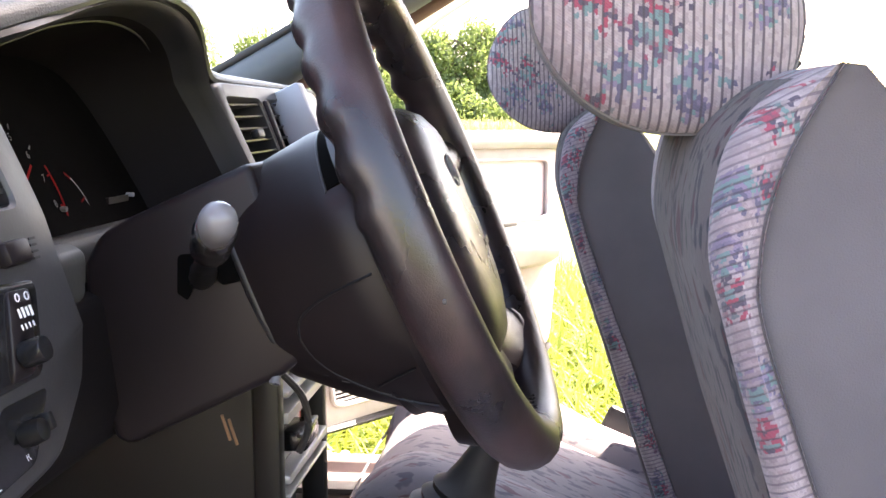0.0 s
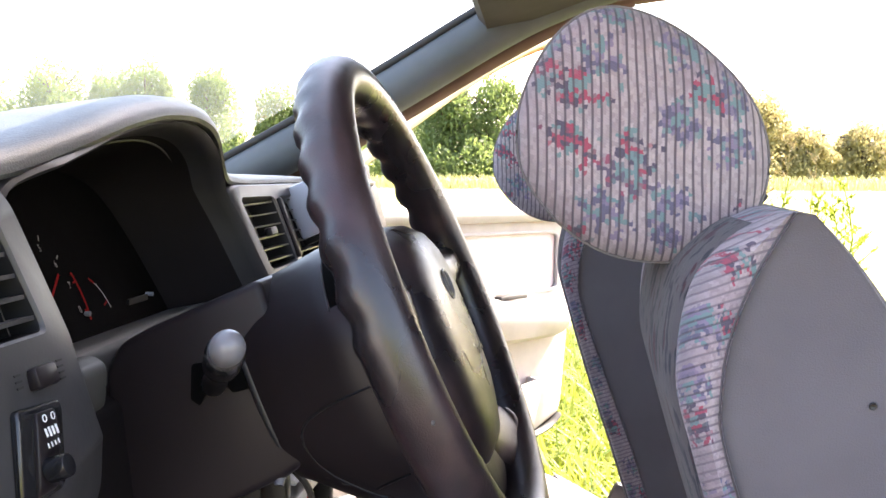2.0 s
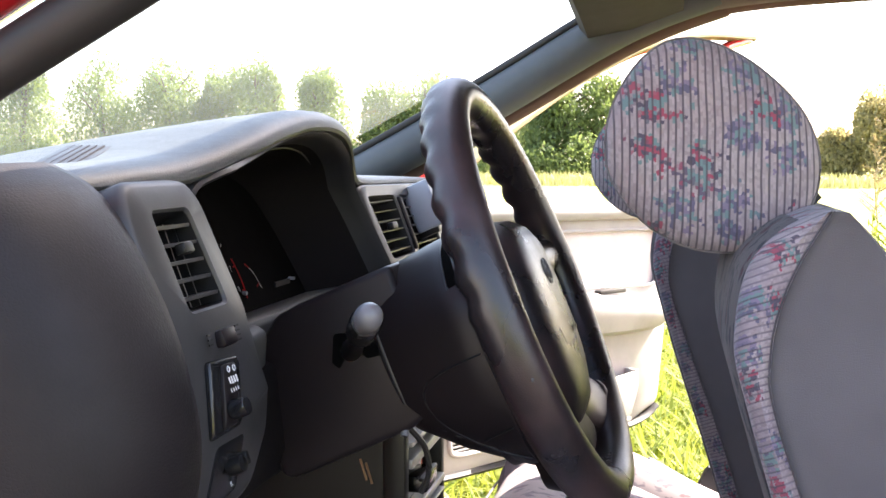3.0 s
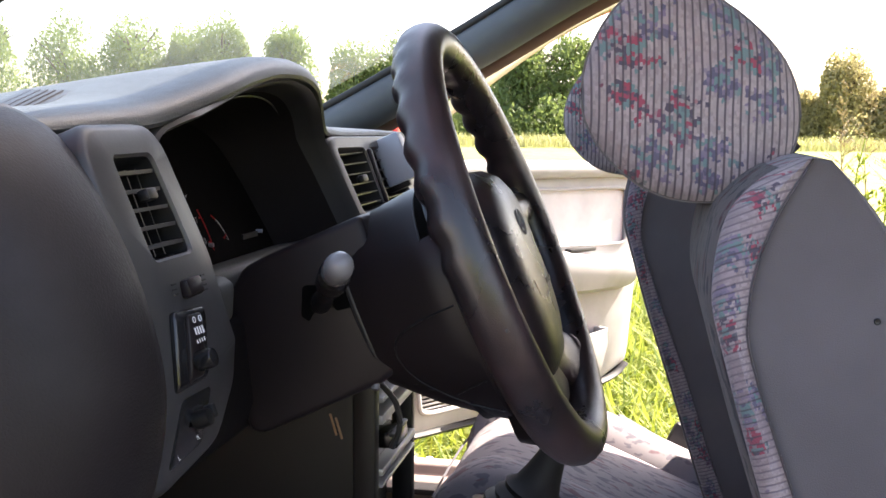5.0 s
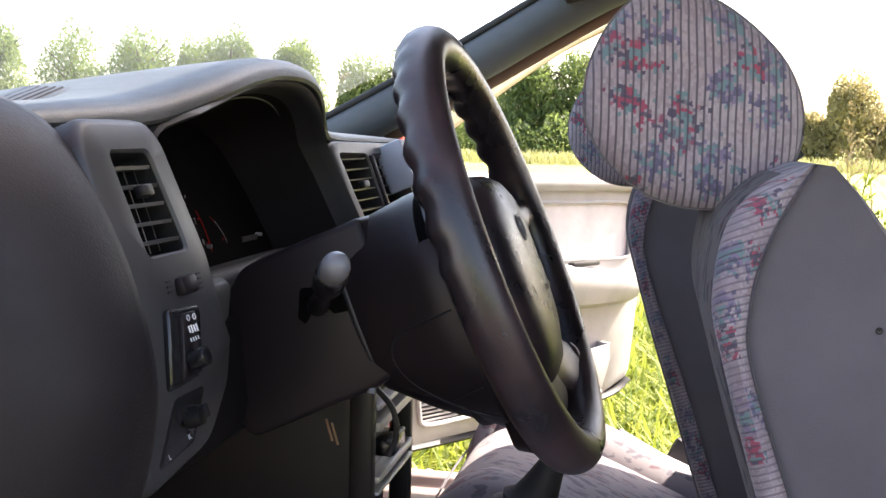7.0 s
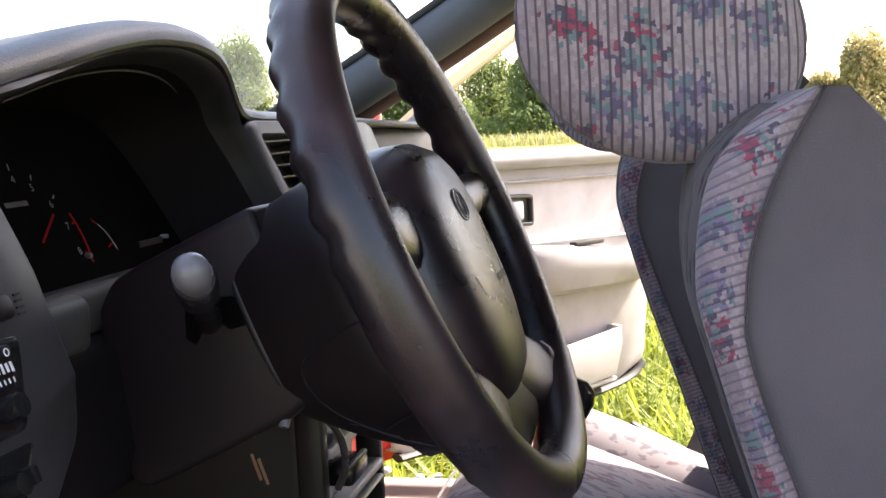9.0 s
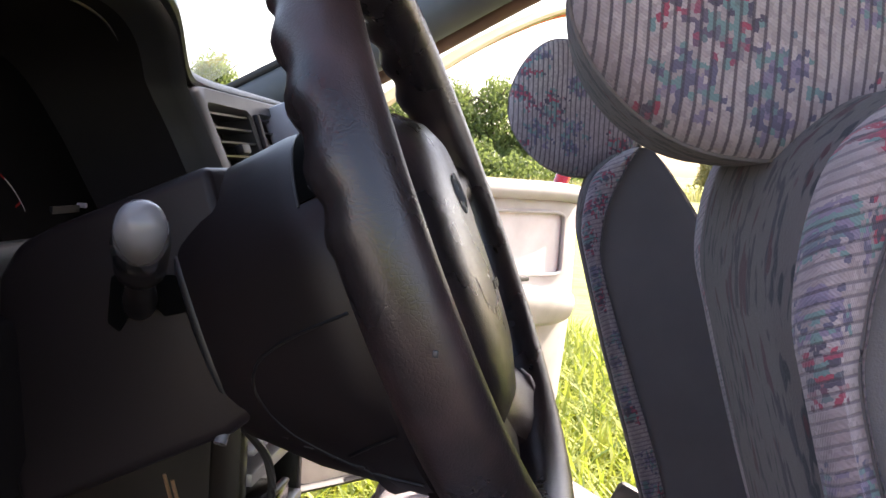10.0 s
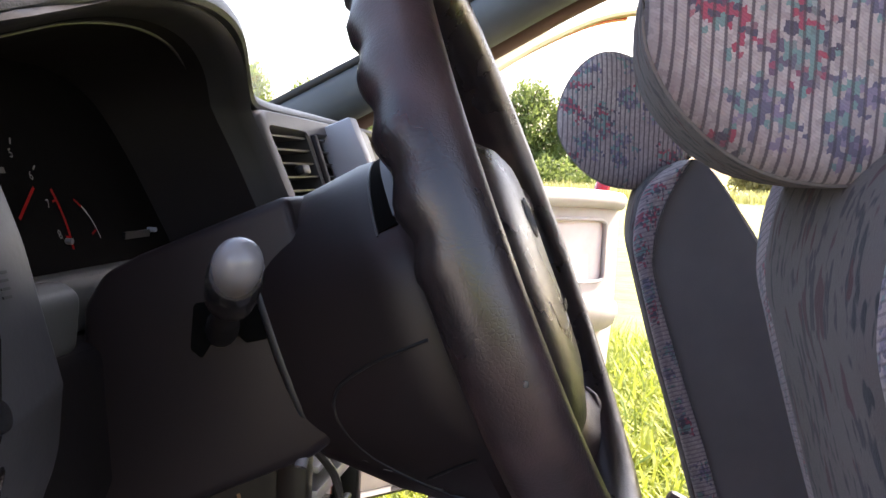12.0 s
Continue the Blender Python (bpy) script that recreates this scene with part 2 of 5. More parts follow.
def leaf(name, a, b, trans=0.35, glow=(0.35, 0.42, 0.05)):
    n = N(name)
    info = n.add("ShaderNodeNewGeometry")
    col = n.mix(info.outputs["Random Per Island"], a, b)
    d = n.add("ShaderNodeBsdfTranslucent")
    n.put(d.inputs[0], n.mix(0.5, col, glow))
    n.done(col, 0.6)
    mixs = n.add("ShaderNodeMixShader")
    mixs.inputs[0].default_value = trans
    out = n.t.nodes["Material Output"]
    n.t.links.new(n.b.outputs[0], mixs.inputs[1])
    n.t.links.new(d.outputs[0], mixs.inputs[2])
    n.t.links.new(mixs.outputs[0], out.inputs[0])
    return n.m


M_SOIL = soil()
M_LEAF = leaf("tree_leaf", (0.070, 0.112, 0.038), (0.15, 0.195, 0.075), 0.45, (0.30, 0.38, 0.10))
M_LEAF_DRY = leaf("dry_leaf", (0.22, 0.20, 0.09), (0.40, 0.34, 0.17), 0.5, (0.42, 0.37, 0.17))
M_BLADE = leaf("grass_blade", (0.07, 0.13, 0.012), (0.42, 0.44, 0.07), 0.45)
M_REED = leaf("tall_grass", (0.20, 0.21, 0.07), (0.36, 0.33, 0.16), 0.4, (0.38, 0.38, 0.14))
M_DRYSTEM = leaf("dry_stem", (0.20, 0.14, 0.07), (0.34, 0.26, 0.14), 0.3, (0.34, 0.26, 0.14))
M_BARK = plain("bark", (0.10, 0.08, 0.06), 0.9, grain=60, bump=0.8, dist=0.01)


# ---- helpers for meshes ----
def finish(bm, name, material, angle=40):
    bmesh.ops.recalc_face_normals(bm, faces=bm.faces[:])
    me = bpy.data.meshes.new(name)
    bm.to_mesh(me)
    bm.free()
    me.materials.append(material)
    for p in me.polygons:
        p.use_smooth = True
    me.set_sharp_from_angle(angle=radians(angle))
    return me


def thing(name, at, label, category, group="", kind=""):
    ob = new(name)
    ob.location = at
    ob.empty_display_size = 0.05
    return tagged(ob, label, category, group, kind)


def part(name, bm, material, parent, label="", angle=40):
    ob = new(name, finish(bm, name, material, angle))
    ob.parent = parent
    if parent.parent is None:
        ob.location = -Vector(parent.location)
    return tagged(ob, label)


def solid(name, bm, material, label, category, kind="", angle=40):
    return tagged(new(name, finish(bm, name, material, angle)), label, category, "", kind)


def box(c, s, bevel=0.0, turn=None, segs=2, bm=None):
    bm = bm or bmesh.new()
    vs = bmesh.ops.create_cube(bm, size=1.0)["verts"]
    for v in vs:
        v.co = Vector((v.co.x * s[0], v.co.y * s[1], v.co.z * s[2]))
    if bevel:
        es = list({e for v in vs for e in v.link_edges})
        r = bmesh.ops.bevel(bm, geom=es, offset=bevel, segments=segs, profile=0.5, affect="EDGES")
        vs = list({v for f in r["faces"] for v in f.verts} | {v for v in vs if v.is_valid})
    m = Matrix.Translation(c) @ (turn.to_4x4() if turn else Matrix())
    bmesh.ops.transform(bm, matrix=m, verts=vs)
    return bm


def rot(ax, deg):
    return Matrix.Rotation(radians(deg), 4, ax)


def loft(rings, closed=True, caps=True, bm=None, loop=False):
    """Rings of equally many points joined into a skin. closed: each ring is a loop; loop: the last ring joins the first."""
    bm = bm or bmesh.new()
    vs = [[bm.verts.new(p) for p in ring] for ring in rings]
    n = len(vs[0])
    pairs = list(zip(vs, vs[1:])) + ([(vs[-1], vs[0])] if loop else [])
    for a, b in pairs:
        for i in range(n if closed else n - 1):
            j = (i + 1) % n
            bm.faces.new((a[i], a[j], b[j], b[i]))
    if caps and closed and not loop:
        bm.faces.new(vs[0]), bm.faces.new(vs[-1])
    return bm


def spline(pts, steps=8, closed=False):
    """A smooth line through the points."""
    p = [Vector(q) for q in pts]
    n, out = len(p), []
    for i in range(n if closed else n - 1):
        g = (lambda k: p[k % n]) if closed else (lambda k: p[max(0, min(n - 1, k))])
        a, b, c, d = g(i - 1), g(i), g(i + 1), g(i + 2)
        for s in range(steps):
            t = s / steps
            out.append(0.5 * (2 * b + (c - a) * t + (2 * a - 5 * b + 4 * c - d) * t * t + (3 * b - a - 3 * c + d) * t**3))
    if not closed:
        out.append(p[-1])
    return out


def tube(pts, radius, segs=10, closed=False, squash=(1, 1), up=(0, 0, 1), bm=None):
    """A round bar along a line; radius may be a number or one for each point."""
    p = [Vector(q) for q in pts]
    n, rings = len(p), []
    for i, q in enumerate(p):
        d = (p[(i + 1) % n] - p[i - 1]) if closed else (p[min(n - 1, i + 1)] - p[max(0, i - 1)])
        d.normalize()
        side = d.cross(Vector(up))
        side = side.normalized() if side.length > 1e-4 else d.orthogonal().normalized()
        top = side.cross(d)
        r = radius[i] if isinstance(radius, (list, tuple)) else radius
        rings.append([q + side * math.cos(a) * r * squash[0] + top * math.sin(a) * r * squash[1] for a in (2 * math.pi * k / segs for k in range(segs))])
    return loft(rings, True, not closed, bm, closed)


def prism(profile, axis, lo, hi, bevel=0.0, segs=2):
    """A flat outline (pairs) pushed along an axis. axis y: pairs are x, z; axis x: y, z; axis z: x, y."""
    put = {"y": lambda a, b, c: (a, c, b), "x": lambda a, b, c: (c, a, b), "z": lambda a, b, c: (a, b, c)}[axis]
    bm = loft([[put(a, b, lo) for a, b in profile], [put(a, b, hi) for a, b in profile]])
    if bevel:
        bmesh.ops.recalc_face_normals(bm, faces=bm.faces[:])
        es = [e for e in bm.edges if len(e.link_faces) == 2 and e.calc_face_angle() > 0.5]
        bmesh.ops.bevel(bm, geom=es, offset=bevel, segments=segs, profile=0.5, affect="EDGES", clamp_overlap=True)
    return bm


def lathe(profile, m, segs=28):
    """Pairs of radius and height turned about z, then set by m."""
    rings = [[m @ Vector((r * math.cos(a), r * math.sin(a), h)) for a in (2 * math.pi * k / segs for k in range(segs))] for r, h in profile]
    return loft(rings)


def interp(x, xs, ys):
    return float(np.interp(x, xs, ys))


# ---- ground and distance ----
def ground_sheet():
    bm = bmesh.new()
    xs = [-2500, -400, -120, -60, -30, -12, -5, 0, 5, 12, 30, 60, 120, 400, 2500]
    rows = [[Vector((x, y, 0)) for x in xs] for y in xs]
    return loft(rows, False, False, bm)


solid("ground", ground_sheet(), M_SOIL, "sunlit mown meadow of yellow-green grass", "ground", "structure")


def blades(name, n, area, h, w, material, label, seed, keep=None, floppy=1.0):
    rnd = random.Random(seed)
    verts, faces = [], []
    while len(verts) < n * 5:
        x, y = rnd.uniform(area[0], area[1]), rnd.uniform(area[2], area[3])
        if keep and not keep(x, y):
            continue
        hh, a, lean = h * rnd.uniform(0.4, 1.15), rnd.uniform(0, 6.283), rnd.uniform(0.1, 0.75) * floppy
        ww = w * rnd.uniform(0.6, 1.3)
        c, s = math.cos(a), math.sin(a)
        b = len(verts)
        for f, r in ((0, 1), (0.55, 0.85)):
            o = lean * hh * f * f
            for e in (-1, 1):
                verts.append((x + c * o - s * ww * r * e, y + s * o + c * ww * r * e, hh * f * (1 - 0.15 * lean)))
        verts.append((x + c * lean * hh, y + s * lean * hh, hh * (1 - 0.35 * lean)))
        faces += [(b, b + 1, b + 3, b + 2), (b + 2, b + 3, b + 4)]
    me = bpy.data.meshes.new(name)
    me.from_pydata(verts, [], faces)
    me.materials.append(material)
    return tagged(new(name, me), label, "grass", "", "stuff")


blades("grass", 40000, (-1.6, 3.0, 1.14, 5.5), 0.28, 0.0075, M_BLADE, "long bright green grass in sunlight beside the car", 3, lambda x, y: ((x - 0.7) / 2.35) ** 2 + ((y - 1.1) / 4.5) ** 2 < 0.9 + 0.12 * math.sin(5 * x) * math.cos(3 * y + x), 1.7)


def tree(at, height, spread, leafmat, label, seed, n=15000, size=0.115, trunk=0.25):
    rnd = random.Random(seed)
    t = thing("tree", at, label, "tree", "trees along the meadow")
    base = Vector(at)
    line = [base + Vector((rnd.uniform(-0.1, 0.1) * k, rnd.uniform(-0.1, 0.1) * k, height * 0.16 * k)) for k in range(6)]
    bm = tube(line, [trunk * (1 - 0.15 * k) for k in range(6)], 8)
    tips = []
    for k in range(9):
        a, z0 = rnd.uniform(0, 6.283), rnd.uniform(0.2, 0.65)
        p = base + Vector((0, 0, height * z0))
        q = base + Vector((math.cos(a) * spread * rnd.uniform(0.4, 0.85), math.sin(a) * spread * rnd.uniform(0.4, 0.85), height * min(0.86, z0 + rnd.uniform(0.15, 0.3))))
        tube([p, p.lerp(q, 0.5) + Vector((0, 0, 0.2)), q], [trunk * 0.4, trunk * 0.25, trunk * 0.08], 6, bm=bm)
        tips.append(q)
    part("trunk", bm, M_BARK, t)
    tips += [base + Vector((rnd.gauss(0, spread * 0.4), rnd.gauss(0, spread * 0.4), height * rnd.uniform(0.10, 0.86))) for _ in range(18)]
    verts, faces = [], []
    for _ in range(n):
        c = rnd.choice(tips)
        up = max(0.0, min(1.0, (c.z - base.z) / height))
        r = spread * (0.42 - 0.2 * up)
        p = c + Vector((rnd.gauss(0, r), rnd.gauss(0, r), rnd.gauss(0, r * 0.8)))
        h = (p.z - base.z) / height
        if not 0.03 < h < 1.0 or (p - base).xy.length > spread * (0.10 + 1.12 * max(0.0, 1 - h) ** 0.55) * (0.86 + 0.14 * math.sin(9 * h + 3 * math.atan2(p.y - base.y, p.x - base.x) + seed)):
            continue
        q = Euler((rnd.uniform(0, 6.3), rnd.uniform(0, 6.3), rnd.uniform(0, 6.3))).to_matrix()
        s, b = size * rnd.uniform(0.5, 1.3), len(verts)
        for u, v in ((-1, 0), (-0.3, 0.45), (0.5, 0.4), (1, 0), (0.4, -0.45), (-0.4, -0.4)):
            verts.append(p + q @ Vector((u * s, v * s, 0.12 * s * (u * u))))
        faces.append((b, b + 1, b + 2, b + 3, b + 4, b + 5))
    me = bpy.data.meshes.new("crown")
    me.from_pydata(verts, [], faces)
    me.materials.append(leafmat)
    ob = new("crown", me)
    ob.parent, ob.location = t, -Vector(at)
    return t


GREEN = "leafy green deciduous tree at the meadow's edge"
for i, (x, y, h, s) in enumerate(((-49.5, 61, 7.6, 3.0), (-45.9, 60, 7.9, 3.0), (-40.8, 60, 7.3, 2.4), (-35.3, 60, 7.2, 2.5), (-30.9, 60, 7.0, 2.7), (-27.6, 61, 6.8, 2.2), (-25.2, 60, 6.9, 2.1),
                                  (-21.1, 60, 6.5, 2.0), (-16.8, 60, 5.8, 2.1), (-14.6, 61, 6.0, 2.3), (-7.0, 60, 5.4, 2.1), (-4.6, 61, 5.7, 2.2), (-10.5, 63, 4.9, 2.4), (-2.0, 62, 5.3, 2.4))):
    tree((x, y, 0), h * 1.10, s * 1.2, M_LEAF, GREEN, 20 + i)
for i, (x, y, h, s) in enumerate(((10.2, 60, 5.3, 2.1), (8.2, 61, 3.0, 1.8), (12.6, 60, 3.2, 2.0), (16.0, 61, 3.6, 2.4), (20.0, 60, 3.4, 2.2))):
    tree((x, y, 0), h, s, M_LEAF_DRY, "yellowing bushy tree at the meadow's edge", 60 + i)


blades("tall_grass", 22000, (-60, 40, 43, 51), 0.62, 0.028, M_REED, "band of tall dry grass before the trees", 8)


def hedge():
    """A low unbroken growth of shrubs: many small leaves under an uneven top."""
    rnd = random.Random(9)
    verts, faces = [], []
    for _ in range(30000):
        x, y = rnd.uniform(-47, 2), rnd.uniform(56.5, 61)
        top = 1.75 + 0.45 * math.sin(0.9 * x) + 0.35 * math.sin(2.3 * x + y) + 0.2 * math.sin(5.1 * x)
        z = max(0.02, top * rnd.random() ** 0.7)
        q = Euler((rnd.uniform(0, 6.3), rnd.uniform(0, 6.3), rnd.uniform(0, 6.3))).to_matrix()
        w, b = rnd.uniform(0.07, 0.16), len(verts)
        verts.extend(Vector((x, y, z)) + q @ Vector((u * w, v * w, 0)) for u, v in ((-1, 0), (-0.2, 0.5), (1, 0), (0.2, -0.5)))
        faces.append((b, b + 1, b + 2, b + 3))
    me = bpy.data.meshes.new("hedge_growth")
    me.from_pydata(verts, [], faces)
    me.materials.append(M_LEAF)
    return tagged(new("hedge_growth", me), "dense low green hedge under the trees", "hedge", "", "stuff")


hedge()


def weed(at, height, mat, label, seed):
    """A thin-stemmed weed with side shoots and small narrow leaves."""
    rnd = random.Random(seed)
    w = thing("weed", at, label, "weed", "tall weeds in the meadow")
    base = Vector(at)
    line = [base + Vector((0.03 * math.sin(k * 1.3 + seed), 0.03 * math.cos(k), height * k / 6)) for k in range(7)]
    bm = tube(line, [0.009 - 0.001 * k for k in range(7)], 6)
    verts, faces = [], []
    for k in range(34):
        f = rnd.uniform(0.12, 1.0)
        p = line[min(5, int(f * 6))].lerp(line[min(6, int(f * 6) + 1)], f * 6 - min(5, int(f * 6)))
        a, ln = rnd.uniform(0, 6.283), (0.05 + 0.20 * (1 - f)) * rnd.uniform(0.5, 1.2) * height
        q = p + Vector((math.cos(a) * ln, math.sin(a) * ln, ln * rnd.uniform(0.4, 1.0)))
        tube([p, q], [0.004, 0.0015], 4, bm=bm)
        for _ in range(9):
            c = p.lerp(q, rnd.uniform(0.2, 1.05))
            m = Euler((rnd.uniform(0, 6.3), rnd.uniform(0, 6.3), rnd.uniform(0, 6.3))).to_matrix()
            s, b = rnd.uniform(0.012, 0.028), len(verts)
            verts.extend(c + m @ Vector((u * s, v * s, 0)) for u, v in ((-1, 0), (0, 0.3), (1, 0), (0, -0.3)))
            faces.append((b, b + 1, b + 2, b + 3))
    part("stem", bm, mat, w)
    me = bpy.data.meshes.new("leaves")
    me.from_pydata(verts, [], faces)
    me.materials.append(mat)
    ob = new("leaves", me)
    ob.parent, ob.location = w, -base
    return w


for i, (x, y, h) in enumerate(((1.16, 5.0, 0.98), (1.33, 5.1, 0.88), (1.47, 5.3, 0.84), (1.62, 5.6, 0.95))):
    weed((x, y, 0), h, M_BLADE, "thin yellow-green weed standing in the meadow", 100 + i)
for i, (x, y, h) in enumerate(((2.56, 14.0, 1.58), (2.92, 14.3, 1.62), (3.2, 14.0, 1.52), (2.72, 15.0, 1.4))):
    weed((x, y, 0), h, M_DRYSTEM, "tall dry brown weed gone to seed", 120 + i)


def flower(at, height, seed):
    rnd = random.Random(seed)
    w = thing("wildflower", at, "small white meadow flowers on thin green stems", "flower", "white flowers by the car")
    for k in range(6):
        tip = Vector(at) + Vector((rnd.uniform(-0.04, 0.04), rnd.uniform(-0.04, 0.04), height * rnd.uniform(0.8, 1.1)))
        part("stem", tube([Vector(at), Vector(at).lerp(tip, 0.6) + Vector((0, 0, 0.02)), tip], 0.0012, 5), M_BLADE, w)
        part("flower_head", lathe([(0.002, -0.004), (0.009, -0.001), (0.011, 0.002), (0.008, 0.006), (0.001, 0.008)], Matrix.Translation(tip) @ rot("X", rnd.uniform(-30, 50)), 9), M_WHITE, w)
    return w


flower((-0.47, 1.49, 0), 0.30, 1)
flower((-0.40, 1.52, 0), 0.27, 2)


# ---- car body ----
CY = 0.36  # the car's middle
body = thing("car_shell", (0.3, CY, 0.25), "red car body shell with dark grey pillar trim", "car")


def mirrored(pts):
    return [(x, 2 * CY - y, z) for x, y, z in pts]


def pillar(pts, w, d, mat, name, label="", up=(0, 1, 0)):
    line = spline(pts, 6)
    return part(name, tube(line, w, 14, False, (1, d), up), mat, body, label)


A_PILLAR = [(-0.66, 1.07, 0.935), (-0.425, 1.0, 1.042), (-0.215, 0.99, 1.155), (-0.035, 0.975, 1.258), (0.06, 0.96, 1.302), (0.16, 0.95, 1.335)]
pillar(A_PILLAR, 0.036, 1.1, M_PILLAR, "windscreen_pillar", "dark blue-grey plastic pillar trim")
SEAL = [(x + 0.018, y + 0.035, z - 0.030) for x, y, z in A_PILLAR]
pillar(SEAL, 0.014, 1.0, M_SEAL, "door_seal", "dusty brown rubber door seal")
pillar([(x - 0.017, y - 0.014, z + 0.033) for x, y, z in A_PILLAR], 0.007, 1.0, M_RUBBER, "screen_edge", "black edge band of the windscreen")
NEAR = [(-0.66, -0.35, 0.885), (-0.50, -0.355, 0.960), (-0.178, -0.36, 1.128), (-0.08, -0.36, 1.179), (0.06, -0.345, 1.248), (0.18, -0.32, 1.305)]
pillar([(x + 0.003, y, z - 0.005) for x, y, z in NEAR], 0.014, 1.0, M_RUBBER, "windscreen_pillar", "black sealed edge of the pillar")
pillar([(x - 0.012, y - 0.006, z + 0.036) for x, y, z in NEAR], 0.026, 1.0, M_RED, "pillar_skin", "red painted pillar outside")
pillar([(0.18, -0.32, 1.325), (0.55, -0.30, 1.372), (0.9, -0.30, 1.36), (1.3, -0.32, 1.30)], 0.036, 0.9, M_ROOF, "roof_rail")
RAIL = [(0.10, 0.956, 1.316), (0.16, 0.95, 1.333), (0.30, 0.945, 1.345), (0.55, 0.945, 1.351), (0.9, 0.95, 1.342), (1.3, 0.97, 1.285)]
pillar(RAIL, 0.036, 0.9, M_ROOF, "roof_rail")
pillar([(x + 0.012, y + 0.034, z - 0.026) for x, y, z in RAIL], 0.014, 1.0, M_SEAL, "door_seal", "dusty brown rubber door seal")


def roof_bm(lift, x0, x1):
    rows = []
    for i in range(9):
        x = x0 + (x1 - x0) * i / 8
        rows.append([(x, CY + 0.6 * (j / 10 * 2 - 1), interp(x, [0.05, 0.25, 0.6, 1.0, 1.4], [1.325, 1.365, 1.395, 1.39, 1.34]) + 0.02 * (1 - (j / 10 * 2 - 1) ** 2) + lift) for j in range(11)])
    bm = loft(rows, False, False)
    bmesh.ops.solidify(bm, geom=bm.faces[:], thickness=0.012)
    return bm


part("headlining", roof_bm(0.0, 0.06, 1.4), M_ROOF, body, "grey cloth headlining")
part("roof_panel", roof_bm(0.03, 0.0, 1.42), M_RED, body, "red painted roof panel")
HEAD = [(-0.056, 1.268), (-0.041, 1.250), (0.03, 1.262), (0.11, 1.288), (0.11, 1.33), (-0.03, 1.305)]
part("screen_header", loft([[(x, y, z + 0.042 * (1 - ((y - CY) / 0.62) ** 2)) for x, z in HEAD] for y in (CY + 0.62 * (k / 12 * 2 - 1) for k in range(13))]), M_HEADER, body, "dark padded header above the windscreen")


def screen_bm():
    rows = []
    for i in range(7):
        f = i / 6
        x, z, half = -0.74 + 0.69 * f, 0.955 + 0.35 * f, 0.70 - 0.10 * f
        rows.append([(x - 0.10 * (1 - (j / 10 * 2 - 1) ** 2), CY + half * (j / 10 * 2 - 1), z) for j in range(11)])
    return loft(rows, False, False)


ws = part("windscreen", screen_bm(), M_SCREEN, body, "clear windscreen with a film of dust")
ws.visible_shadow = False
part("floor_pan", box((0.4, CY, 0.27), (2.2, 1.36, 0.04), 0.01), M_CARPET, body, "black carpeted floor")
part("bulkhead", box((-0.72, CY, 0.60), (0.04, 1.40, 0.66), 0.01), M_CARPET, body)
part("rear_bulkhead", box((1.40, CY, 0.62), (0.05, 1.30, 0.72), 0.02), M_CARPET, body)
SILL = [(0.96, 0.30), (1.13, 0.30), (1.13, 0.40), (1.105, 0.418), (1.07, 0.418), (1.06, 0.398), (1.035, 0.398), (1.025, 0.388), (0.96, 0.36)]
part("door_sill", prism(SILL, "x", -0.62, 0.95, 0.006), M_SILL, body, "dusty painted door sill")
part("door_sill", prism([(2 * CY - y, z) for y, z in SILL], "x", -0.62, 0.95, 0.006), M_SILL, body, "dusty painted door sill")
part("scuff_plate", box((0.1, 1.005, 0.392), (1.3, 0.04, 0.012), 0.004), M_GREY, body, "ribbed grey plastic scuff plate")


def wing_bm():
    rows = []
    for i in range(9):
        x = -0.78 - 1.0 * i / 8
        rows.append([(x, CY + 0.70 * (j / 10 * 2 - 1), 0.865 - 0.08 * (i / 8) ** 1.6 + 0.02 * (1 - (j / 10 * 2 - 1) ** 2)) for j in range(11)])
    bm = loft(rows, False, False)
    bmesh.ops.solidify(bm, geom=bm.faces[:], thickness=0.02)
    return bm


part("bonnet", wing_bm(), M_RED, body, "red painted bonnet")
for yy in (1.04, 2 * CY - 1.04):
    part("rear_side", prism([(0.62, 0.36), (1.05, 0.36), (1.12, 0.55), (1.30, 0.66), (1.52, 0.62), (1.62, 0.45), (2.05, 0.45), (2.12, 0.90), (1.7, 0.98), (0.62, 0.97)], "y", yy - 0.04, yy + 0.04, 0.02), M_RED, body, "red painted rear side panel")
    part("front_wing", prism([(-0.62, 0.36), (-0.68, 0.36), (-0.75, 0.56), (-0.92, 0.66), (-1.12, 0.60), (-1.22, 0.42), (-1.75, 0.42), (-1.80, 0.80), (-1.2, 0.90), (-0.62, 0.93)], "y", yy - 0.04, yy + 0.04, 0.02), M_RED, body, "red painted front wing")
part("boot_lid", prism([(1.40, 0.96), (1.75, 0.98), (2.12, 0.92), (2.14, 0.45), (2.05, 0.45), (2.05, 0.86), (1.75, 0.93), (1.40, 0.92)], "y", CY - 0.66, CY + 0.66, 0.01), M_RED, body, "red painted boot lid")

